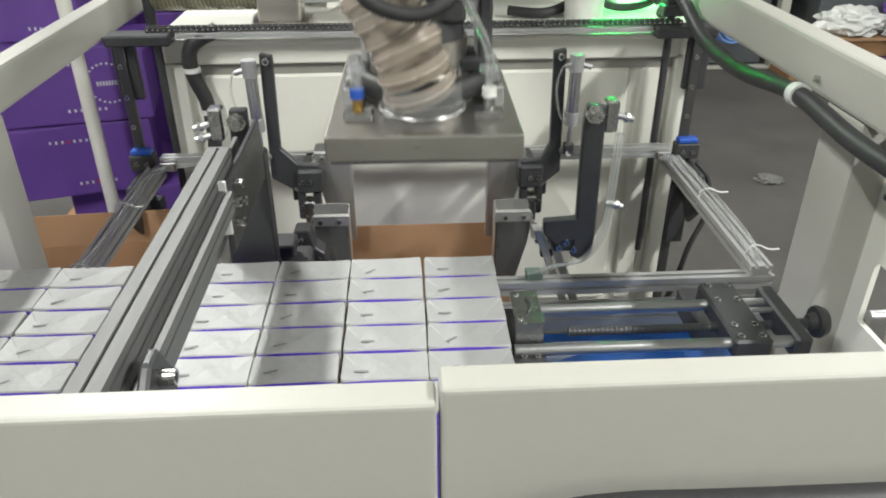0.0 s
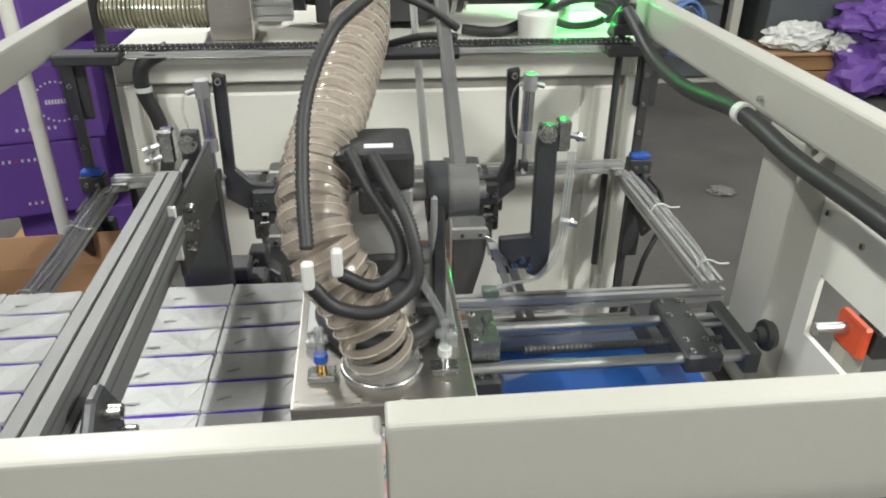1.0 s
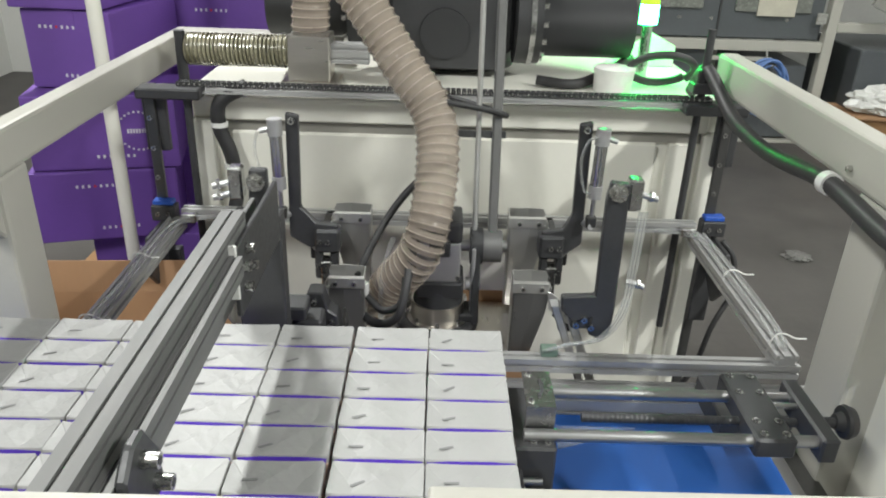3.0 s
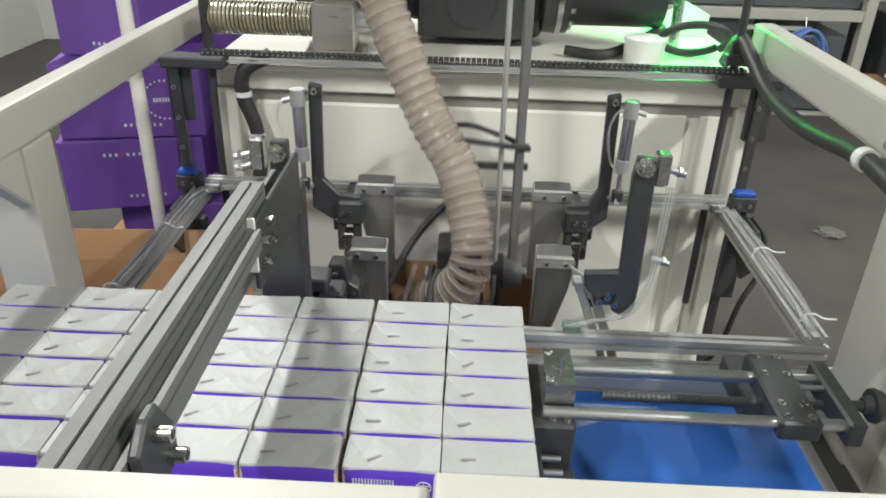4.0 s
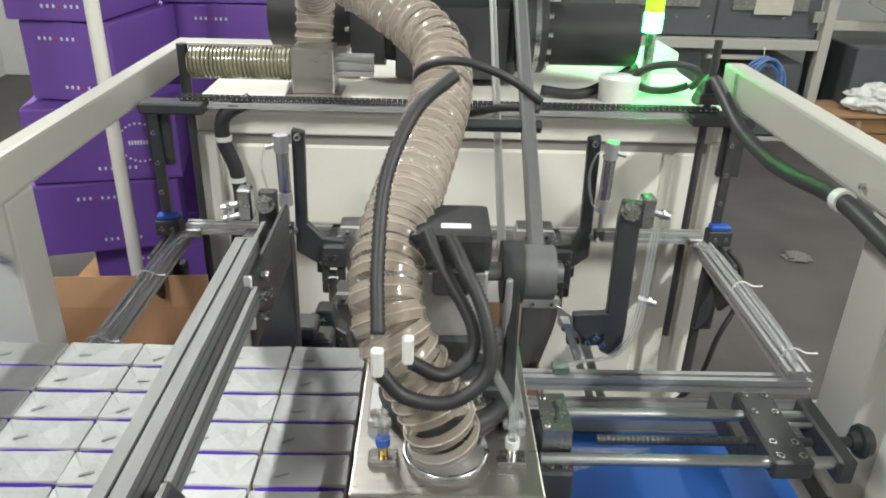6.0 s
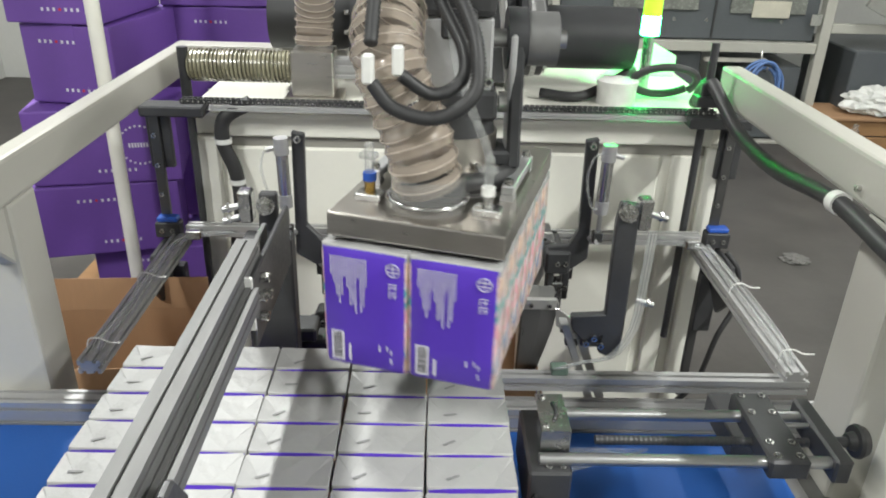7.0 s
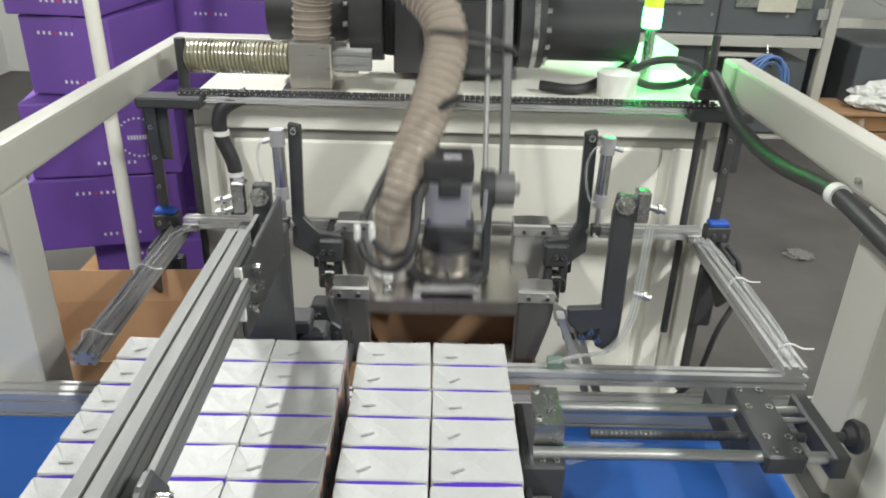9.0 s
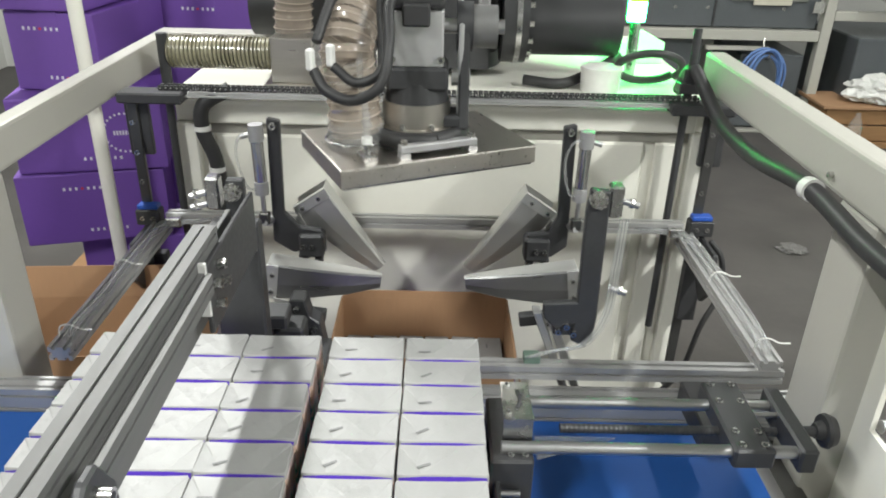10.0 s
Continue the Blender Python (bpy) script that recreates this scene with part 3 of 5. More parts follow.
def chute(name, depth, wide, length, label, side, mat, front):
    """A tapering folded trough hanging along -z from its top edge, its inner face at x 0 towards +x; side: where its clip sits along y."""
    bm = bmesh.new()
    th = 0.0016
    rows = []
    for z, w, d in ((0.014, depth, wide * 0.93), (0.0, depth, wide), (-length * 0.30, depth * 0.92, wide * 0.88), (-length * 0.70, depth * 0.66, wide * 0.62), (-length, depth * 0.30, wide * 0.34)):
        rows.append([(-d, -w / 2, z), (-d * 0.55, -w / 2 - 0.004, z), (-0.004, -w / 2, z), (0.0, -w / 2 + 0.004, z), (0.0, w / 2 - 0.004, z), (-0.004, w / 2, z), (-d * 0.55, w / 2 + 0.004, z), (-d, w / 2, z)])
    outer = [[bm.verts.new(q) for q in row] for row in rows]
    inner = [[bm.verts.new((x - th, y * 0.95, z)) for x, y, z in row] for row in rows]
    fs = []
    n = len(rows[0])
    for grid, mi in ((outer, 0), (inner, 0)):
        for r0, r1 in zip(grid, grid[1:]):
            for k in range(n - 1):
                f = bm.faces.new((r0[k], r0[k + 1], r1[k + 1], r1[k]))
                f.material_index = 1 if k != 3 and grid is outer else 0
                fs.append(f)
    for e in (0, -1):
        for k in range(n - 1):
            fs.append(bm.faces.new((outer[e][k], outer[e][k + 1], inner[e][k + 1], inner[e][k])))
    for k in (0, n - 1):
        for r in range(len(rows) - 1):
            fs.append(bm.faces.new((outer[r][k], outer[r + 1][k], inner[r + 1][k], inner[r][k])))
    bmesh.ops.recalc_face_normals(bm, faces=fs)
    ob = thing(name, label, "guide chute", "guide chutes")
    part("trough", bm, [mat, front], ob)
    lipb = bmesh.new()
    box(lipb, -wide * 0.93, 0.002, side * (depth / 2 + 0.001) - 0.007, side * (depth / 2 + 0.001) + 0.007, 0.012, 0.0148, bev=0.0008)
    box(lipb, -wide * 0.95, 0.003, side * (depth / 2 + 0.0045) - 0.0012, side * (depth / 2 + 0.0045) + 0.0012, -0.012, 0.013, bev=0.0008)
    part("top_lip", lipb, SHEET3, ob, "bright folded top lip")
    yy = side * (depth / 2 + 0.007)
    part("clip_plate", plate(bmesh.new(), [(-wide * 0.90, -0.004), (-wide * 0.98, -0.052), (-wide - 0.045, -0.088), (-wide - 0.066, -0.060), (-wide * 1.02, -0.008)], "y", yy - 0.0015, yy + 0.0015, 0.0006), SHEET2, ob, "bent steel clip plate")
    screws(ob, [(-wide - 0.018, yy + side * 0.0015, -0.045), (-wide - 0.040, yy + side * 0.0015, -0.062), (-wide - 0.012, yy + side * 0.0015, -0.062), (-wide * 0.25, yy - side * 0.001, 0.0), (-wide * 0.75, yy - side * 0.001, 0.0)], 0.0055, 0.005, "-y" if side < 0 else "y")
    part("pivot_lug", B(-wide - 0.060, -wide - 0.030, -0.012, 0.012, -0.125, -0.060, bev=0.003), BLACK, ob)
    return ob


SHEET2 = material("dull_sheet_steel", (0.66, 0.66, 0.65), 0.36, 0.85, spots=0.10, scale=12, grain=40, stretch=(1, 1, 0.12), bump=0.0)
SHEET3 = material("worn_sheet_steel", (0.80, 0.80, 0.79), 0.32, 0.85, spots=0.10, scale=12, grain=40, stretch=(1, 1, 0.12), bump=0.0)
# Same steel darkened: the dark that front chute faces mirror, put into the colour.
SHEET4 = material("sheet_steel_mirroring_dark", (0.30, 0.30, 0.305), 0.30, 0.85, spots=0.10, scale=12, grain=40, stretch=(1, 1, 0.12), bump=0.0)
CHUTES = []
for s in (-1, 1):
    turn = 0 if s < 0 else 180
    c = chute("rear_chute", 0.062, 0.095, 0.245, "pivoting folded bright steel guide chute behind the carton", s, SHEET2, SHEET2)
    CHUTES.append((c, (s * 0.172, 1.852, 0.990), turn, 34, (-0.158, -0.069)))
    c = chute("front_chute", 0.060, 0.085, 0.240, "pivoting folded steel guide chute before the carton, dark reflection painted on its sides", s, SHEET2, SHEET4)
    CHUTES.append((c, (s * 0.170, 1.650, 0.917), turn, 82, (-0.113, -0.065)))

# ---- width adjuster at the conveyor's end ----
adj = thing("width_adjuster", "hand-wheel adjuster with chrome rods and black clamps over the belt", "adjuster")
ZR = 0.962
part("rear_rod", rod(bmesh.new(), (0.15, 1.168, ZR), (0.615, 1.168, ZR), 0.010, 20), CHROME, adj, "polished chrome rod")
part("front_rod", rod(bmesh.new(), (0.135, 1.055, ZR), (0.625, 1.055, ZR), 0.010, 20), CHROME, adj, "polished chrome rod")
bm = bmesh.new()
for i in range(44):
    rod(bm, (0.235 + i * 0.008, 1.112, ZR - 0.008), (0.239 + i * 0.008, 1.112, ZR - 0.008), 0.0082, 12, 0.0076)
    rod(bm, (0.239 + i * 0.008, 1.112, ZR - 0.008), (0.243 + i * 0.008, 1.112, ZR - 0.008), 0.0076, 12, 0.0082)
part("screw_spindle", bm, BLACK, adj, "black threaded spindle")
part("cross_clamp", B(0.492, 0.556, 1.036, 1.216, 0.942, 0.978, bev=0.004), BLACK, adj)
part("end_plate", B(0.594, 0.622, 1.035, 1.20, 0.935, 0.98, bev=0.004), BLACK, adj)
part("spindle_collar", rod(bmesh.new(), (0.62, 1.112, ZR - 0.006), (0.655, 1.112, ZR - 0.006), 0.009, 12), BLACK, adj)
knob = bmesh.new()
rod(knob, (0.650, 1.112, ZR - 0.004), (0.662, 1.112, ZR - 0.004), 0.013, 20, 0.017)
rod(knob, (0.662, 1.112, ZR - 0.004), (0.668, 1.112, ZR - 0.004), 0.027, 24, 0.029)
rod(knob, (0.668, 1.112, ZR - 0.004), (0.680, 1.112, ZR - 0.004), 0.029, 24, 0.024)
part("hand_knob", knob, RUBBER, adj, "black round hand knob")
part("small_pin", rod(bmesh.new(), (0.556, 1.135, 0.97), (0.60, 1.135, 0.97), 0.005, 10), CHROME, adj)
screws(adj, [(0.506, y, 0.978) for y in (1.204, 1.158, 1.082, 1.050)] + [(0.541, y, 0.978) for y in (1.204, 1.158, 1.082, 1.050)], 0.0065, 0.003, "z")
part("slide_block", B(0.118, 0.185, 1.03, 1.19, 0.86, 0.955, bev=0.004), BLACK, adj)
brk = bmesh.new()
plate(brk, [(0.138, 1.075), (0.184, 1.075), (0.184, 1.165), (0.138, 1.165)], "z", 1.000, 1.005)
box(brk, 0.138, 0.184, 1.069, 1.075, 0.955, 1.005)
part("slotted_bracket", brk, SHEET, adj, "bent steel bracket with a curved slot")
part("slot", sweep(bmesh.new(), [(0.160, 1.095, 1.0056), (0.166, 1.11, 1.0056), (0.167, 1.125, 1.0056), (0.164, 1.14, 1.0056)], 0.0035, 6), BLACK, adj)
screws(adj, [(0.148, 1.155, 1.005), (0.146, 1.085, 1.005), (0.15, 1.045, 0.955), (0.172, 1.045, 0.955)], 0.0055, 0.003, "z")
part("stop_plate", B(0.126, 0.134, 0.87, 1.20, 0.815, 0.915, bev=0.002), BLACK, adj, "dark stop plate at the packs' end")
for yy in (0.99, 1.02, 1.10, 1.22):
    part("stop_pin", rod(bmesh.new(), (0.134, yy, 0.90), (0.165, yy, 0.90), 0.006, 10), CHROME, adj)
part("clear_wedge", plate(bmesh.new(), [(0.20, 1.095), (0.34, 1.15), (0.20, 1.15)], "z", 0.90, 0.905), CLEAR, adj)
part("mounting_foot", B(0.500, 0.544, 1.18, 1.322, 0.852, 0.900, bev=0.003), BLACK, adj)
part("name_tag", B(0.15, 0.235, 0.985, 1.0, 0.842, 0.846), ALU_X, adj)
part("tag_foot", B(0.15, 0.19, 0.985, 1.03, 0.80, 0.87, bev=0.002), BLACK, adj)

# ---- cartons on the floor conveyor ----


def carton(w, d, h, label, flaps, at, group="packing cartons"):
    """An open carton: brown inside, purple print outside, walls with thickness; flaps: (side, angle from upright outwards, length)."""
    ob = thing("carton", label, "carton", group, at=at)
    t = 0.004

    def wall(name, x0, x1, y0, y1, z0, z1, faces):
        bm = B(x0, x1, y0, y1, z0, z1)
        bm.normal_update()
        for f in bm.faces:
            n = f.normal
            for ax, sg in faces:
                if n[ax] * sg > 0.9:
                    f.material_index = 1
        return part(name, bm, [CARD, CARDPURPLE], ob)
    wall("wall", -w / 2, w / 2, -d / 2, -d / 2 + t, 0, h, [(1, -1)])
    wall("wall", -w / 2, w / 2, d / 2 - t, d / 2, 0, h, [(1, 1)])
    wall("wall", -w / 2, -w / 2 + t, -d / 2 + t, d / 2 - t, 0, h, [(0, -1)])
    wall("wall", w / 2 - t, w / 2, -d / 2 + t, d / 2 - t, 0, h, [(0, 1)])
    part("bottom", B(-w / 2 + t, w / 2 - t, -d / 2 + t, d / 2 - t, 0, t), CARD, ob)
    for side, ang, ln in flaps:
        if side in "NS":
            sg = 1 if side == "N" else -1
            f = wall("flap", -w / 2 + 0.004, w / 2 - 0.004, -t / 2, t / 2, 0, ln, [(1, sg)])
            f.matrix_basis = pose(0, sg * (d / 2 - t / 2), h, -sg * ang, 0, 0)
        else:
            sg = 1 if side == "E" else -1
            f = wall("flap", -t / 2, t / 2, -d / 2 + 0.004, d / 2 - 0.004, 0, ln, [(0, sg)])
            f.matrix_basis = pose(sg * (w / 2 - t / 2), 0, h, 0, sg * ang, 0)
    return ob


ZCART = 0.335
carton(0.448, 0.285, 0.40, "open brown carton, purple outside, being filled with packs", [("N", 2, 0.022), ("S", 170, 0.12), ("W", 168, 0.12), ("E", 168, 0.12)], pose(0.0, 1.755, ZCART))
carton(0.448, 0.285, 0.40, "empty open carton with spread flaps waiting beside", [("N", 10, 0.085), ("S", 170, 0.12), ("W", 160, 0.12), ("E", 150, 0.12)], pose(-0.835, 1.735, ZCART, 0, 0, 4))
carton(0.448, 0.285, 0.40, "empty open carton with spread flaps waiting beside", [("N", 10, 0.085), ("S", 170, 0.12), ("W", 160, 0.12), ("E", 150, 0.12)], pose(-1.34, 1.735, ZCART))
low = thing("carton_table", "low grey steel table under the cartons", "table")
part("table_top", B(-1.7, 0.42, 1.55, 1.96, ZCART - 0.03, ZCART, bev=0.003), GREYM, low)
for lx in (-1.6, 0.35):
    for ly in (1.58, 1.93):
        part("leg", B(lx - 0.02, lx + 0.02, ly - 0.02, ly + 0.02, 0, ZCART - 0.03), GREYM, low)

# ---- tissue packs ----
PL, PT, PH = 0.1305, 0.0665, 0.198


def pack_mesh():
    """A soft film pack standing on end: white folded top, purple long sides, printed narrow sides."""
    bm = bmesh.new()
    hx, hy = PL / 2, PT / 2
    rows = [(0.0, 0.94, 0.92, 0), (0.004, 0.99, 0.98, 0), (0.05, 1.0, 1.0, 0), (0.12, 1.0, 1.0, 0), (PH - 0.012, 1.0, 1.0, 0), (PH - 0.0045, 1.0, 0.99, 0.0045), (PH - 0.0004, 0.99, 0.97, 0.0055)]
    loops = []
    for z, fx, fy, back in rows:
        ring = []
        c = 0.0025 if back else 0.004
        X, Y = hx * fx, hy * fy
        mid = back * 0.25
        dip = -0.0016 if back > 0.005 else 0.0
        for x, y, dz in ((-X + c, -Y + back * 0.4, 0.0012), (-X * 0.45, -Y + back * 0.75 + mid, dip), (X * 0.45, -Y + back * 0.75 + mid, dip), (X - c, -Y + back * 0.4, 0.0012), (X, -Y + c + back * 0.4, 0.001), (X - mid * 0.35, Y - c, 0.0), (X - c, Y, 0.001),
                         (X * 0.45, Y - mid * 0.35, 0.0), (-X * 0.45, Y - mid * 0.35, 0.0), (-X + c, Y, 0.001), (-X + mid * 0.35, Y - c, 0.0), (-X, -Y + c + back * 0.4, 0.001)):
            ring.append(bm.verts.new((x, y, z + (dz if back > 0.005 else 0.0))))
        loops.append(ring)
    n = 12
    for i, (r0, r1) in enumerate(zip(loops, loops[1:])):
        for k in range(n):
            f = bm.faces.new((r0[k], r0[(k + 1) % n], r1[(k + 1) % n], r1[k]))
            f.smooth = True
            if i == 5 or (i == 4 and k not in (0, 1, 2)):
                f.material_index = 0
            elif k in (3, 4, 5, 9, 10, 11):
                f.material_index = 2
            else:
                f.material_index = 1
    bm.faces.new(loops[0][::-1]).material_index = 0
    top = loops[-1]
    mid = [bm.verts.new((x, y, PH + dz)) for x, y, dz in ((-hx * 0.60, -0.004, -0.0026), (0.0, 0.002, 0.0008), (hx * 0.62, -0.003, -0.0022))]
    fan = [(top[0], top[1], mid[0]), (top[1], mid[1], mid[0]), (top[1], top[2], mid[1]), (top[2], mid[2], mid[1]), (top[2], top[3], mid[2]), (top[3], top[4], mid[2]), (top[4], top[5], mid[2]),
           (top[5], top[6], mid[2]), (top[6], top[7], mid[2]), (top[7], mid[1], mid[2]), (top[7], top[8], mid[1]), (top[8], mid[0], mid[1]), (top[8], top[9], mid[0]), (top[9], top[10], mid[0]), (top[10], top[11], mid[0]), (top[11], top[0], mid[0])]
    for tri in fan:
        bm.faces.new(tri)
    return mesh_of("tissue_pack", bm, [PAPER, PURPLE, FLOWER])


PACK = pack_mesh()
STAMP = mesh_of("stamp", B(-0.0105, 0.0105, -0.0021, 0.0021, 0, 0.0004), STAMPINK)


def print_meshes():
    """Printing on the purple side: text lines as bars, an emblem and a bar code."""
    yb = -PT / 2 - 0.0012
    text = bmesh.new()
    rng = random.Random(5)
    for i in range(14):
        x = -0.051 + i * 0.0041
        ln = rng.uniform(0.040, 0.105) if i % 5 else 0.03
        z = PH - 0.016
        while z > PH - 0.016 - ln:
            step = rng.uniform(0.0014, 0.0045)
            box(text, x, x + 0.0019, yb, yb + 0.0006, z - step, z)
            z -= step + 0.0012
    for x, z, h in ((0.040, 0.040, 0.008), (0.040, 0.024, 0.008), (0.022, 0.044, 0.010), (0.034, 0.045, 0.008)):
        box(text, x, x + 0.0022, yb, yb + 0.0006, z - h, z)
    box(text, -0.026, -0.022, yb, yb + 0.0006, 0.010, 0.038)
    emblem = bmesh.new()
    cx, cz, r = 0.044, PH - 0.026, 0.010
    ring = [(cx + r * math.cos(a), yb, cz + r * math.sin(a)) for a in (2 * math.pi * k / 20 for k in range(21))]
    sweep(emblem, ring, 0.0008, 5)
    for dz in (-0.003, 0.003):
        box(emblem, cx - 0.008, cx + 0.008, yb, yb + 0.0006, cz + dz - 0.0007, cz + dz + 0.0007)
    box(emblem, cx - 0.0007, cx + 0.0007, yb, yb + 0.0006, cz - 0.008, cz + 0.008)
    for k in range(2):
        z = PH - 0.052 - k * 0.013
        box(emblem, cx - 0.006, cx + 0.006, yb, yb + 0.0006, z + 0.003, z + 0.0042)
        box(emblem, cx - 0.006, cx - 0.0045, yb, yb + 0.0006, z - 0.006, z + 0.002)
        box(emblem, cx - 0.002, cx + 0.006, yb, yb + 0.0006, z - 0.002, z - 0.0008)
        box(emblem, cx + 0.002, cx + 0.0035, yb, yb + 0.0006, z - 0.006, z + 0.002)
    code = bmesh.new()
    box(code, -0.053, -0.033, yb - 0.0002, yb + 0.0006, 0.008, 0.058)
    z = 0.012
    while z < 0.055:
        h = rng.choice((0.0006, 0.0010, 0.0016))
        box(code, -0.050, -0.036, yb - 0.0005, yb - 0.0001, z, z + h, mat=1)
        z += h + rng.choice((0.0007, 0.0012))
    return mesh_of("printed_text", text, WHITEINK), mesh_of("emblem", emblem, WHITEINK), mesh_of("bar_code", code, [WHITEINK, INK])


PRINTS = print_meshes()
PITCH, RPITCH = 0.1325, 0.0715
YREAR = 1.303
PACKS = []
rng = random.Random(11)
for col in range(9):
    for row in range(6):
        ob = new("tissue_pack", PACK)
        tagged(ob, "white-topped purple tissue pack standing on the belt" if row or col > 3 else "white-topped purple tissue pack with printed flowery ends", "tissue pack", "tissue packs")
        st = new("stamp", STAMP)
        st.parent = ob
        st.matrix_basis = pose(-0.030 + rng.uniform(-0.006, 0.006), -0.008 + rng.uniform(-0.003, 0.003), PH - 0.0006, 0, 0, rng.choice((3, 18, 24, 30, 0)) + rng.uniform(-4, 4))
        if row == 0 and col < 4:
            for me in PRINTS:
                p = new(me.name, me)
                p.parent = ob
                p["kind"] = "stuff"
        PACKS.append((ob, col, row, rng.uniform(-0.0015, 0.0015), rng.uniform(-0.0012, 0.0012), rng.uniform(-1.2, 1.2)))

# ---- vacuum gripper ----
GW, GD = 0.258, 0.40
grip = thing("vacuum_gripper", "brushed steel vacuum plate with hose collar and air fittings", "vacuum gripper")
part("suction_plate", B(-GW / 2, GW / 2, -GD / 2, GD / 2, -0.036, 0.0, bev=0.003, seg=2), STEEL, grip, "brushed steel box plate")
part("foam_pad", B(-GW / 2 + 0.006, GW / 2 - 0.006, -GD / 2 + 0.006, GD / 2 - 0.006, -0.040, -0.036), RUBBER, grip)
HPX, HPY = -0.002, -0.125
part("hose_collar", rod(bmesh.new(), (HPX, HPY, 0), (HPX, HPY, 0.05), 0.055, 28, 0.053, caps=False), CLEAR, grip, "clear plastic hose collar")
ringm = bmesh.new()
sweep(ringm, [(HPX + 0.057 * math.cos(a), HPY + 0.057 * math.sin(a), 0.014) for a in (2 * math.pi * k / 28 for k in range(29))], 0.0035, 6)
part("hose_clamp", ringm, SHEET, grip)
for s, cap in ((-1, True), (1, False)):
    x, y = s * 0.088, -0.135
    fit_base = part("fitting_base", B(x - 0.020, x + 0.020, y - 0.014, y + 0.014, 0, 0.012, bev=0.002), SHEET, grip)
    part("fitting_stem", rod(bmesh.new(), (x, y, 0.012), (x, y, 0.030), 0.008, 6), BRASS if cap else SHEET, grip)
    part("push_ring", rod(bmesh.new(), (x, y, 0.030), (x, y, 0.042), 0.010, 16), BLUEPL if cap else WHITEPL, grip, "blue push-in ring" if cap else "clear push-in ring")
    part("stub_tube", rod(bmesh.new(), (x, y, 0.042), (x, y, 0.085), 0.007, 12), CLEAR, grip)
    part("stub_valve", B(x - 0.014, x + 0.012, y - 0.007, y + 0.007, 0.062, 0.072, bev=0.002), CLEAR, grip)
for bx in (0.104, -0.104):
    part("latch_bar", B(bx - 0.010, bx + 0.010, -0.078, 0.078, 0.010, 0.024, bev=0.002), CAST, grip, "aluminium clamp bar")
    for by in (-0.069, 0.069):
        part("latch_foot", B(bx - 0.010, bx + 0.010, by - 0.009, by + 0.009, 0.0, 0.010), CAST, grip)
        part("bolt", rod(bmesh.new(), (bx, by, 0.024), (bx, by, 0.033), 0.0065, 12), BOLT, grip)
ringm = bmesh.new()
sweep(ringm, [(0.088 * math.cos(a), 0.088 * math.sin(a), 0.020) for a in (2 * math.pi * k / 36 for k in range(37))], 0.016, 10)
rod(ringm, (0, 0, 0.0), (0, 0, 0.018), 0.094, 36)
part("turn_ring", ringm, RUBBER, grip, "dark round turning ring")
part("flange_foot", rod(bmesh.new(), (0, 0, 0.018), (0, 0, 0.034), 0.078, 36), TURNED, grip)
part("flange", rod(bmesh.new(), (0, 0, 0.034), (0, 0, 0.080), 0.066, 36), TURNED, grip, "machined steel flange")
screws(grip, [(0.071 * math.cos(a), 0.071 * math.sin(a), 0.034) for a in (2 * math.pi * k / 8 for k in range(8))], 0.006, 0.010, "z")

# ---- robot arm ----
robot = thing("palletising_robot", "dark palletising robot arm with servo motors and grey link bars", "robot")
SHY, SHZ = 2.42, 1.52
base = part("pedestal", rod(bmesh.new(), (0.05, 2.55, ZB), (0.05, 2.55, 1.34), 0.17, 32), DARK, robot)
part("shoulder_block", B(-0.19, 0.20, 2.32, 2.62, 1.30, 1.60, bev=0.03, seg=3), DARK, robot)
mot = part("right_motor", rod(bmesh.new(), (0.27, 2.36, 1.385), (0.535, 2.36, 1.385), 0.088, 28), DARK, robot, "black finned servo motor")
part("motor_flange", rod(bmesh.new(), (0.20, 2.36, 1.40), (0.27, 2.36, 1.40), 0.125, 32), BLACK, mot)
part("flange_ring", rod(bmesh.new(), (0.235, 2.36, 1.40), (0.25, 2.36, 1.40), 0.128, 32), SHEET, mot)
screws(mot, [(0.27, 2.36 + 0.11 * math.cos(a), 1.40 + 0.11 * math.sin(a)) for a in (2 * math.pi * k / 14 for k in range(14))], 0.008, 0.014, "x")
mot = part("left_motor", rod(bmesh.new(), (-0.50, 2.36, 1.42), (-0.27, 2.36, 1.42), 0.085, 28), DARK, robot, "black finned servo motor")
part("motor_flange", rod(bmesh.new(), (-0.27, 2.36, 1.40), (-0.18, 2.36, 1.40), 0.115, 32), BLACK, mot)
screws(mot, [(-0.274, 2.36 + 0.10 * math.cos(a), 1.40 + 0.10 * math.sin(a)) for a in (2 * math.pi * k / 12 for k in range(12))], 0.007, 0.012, "-x")
part("front_plate", B(-0.15, 0.17, 2.30, 2.33, 1.26, 1.46, bev=0.004), BLACK, robot)
part("face_ring", rod(bmesh.new(), (0.0, 2.302, 1.36), (0.0, 2.29, 1.36), 0.07, 24), DARK, robot)
LU, LF = 0.56, 1.00


def link(name, length, w, th, mat, x, boss=0.0):
    """A bar from its pivot along +z, in the x plane given."""
    bm = bmesh.new()
    box(bm, x - th / 2, x + th / 2, -w / 2, w / 2, 0, length, bev=0.004)
    if boss:
        rod(bm, (x - th / 2 - 0.012, 0, 0), (x + th / 2 + 0.012, 0, 0), boss, 24)
    return part(name, bm, mat, robot)


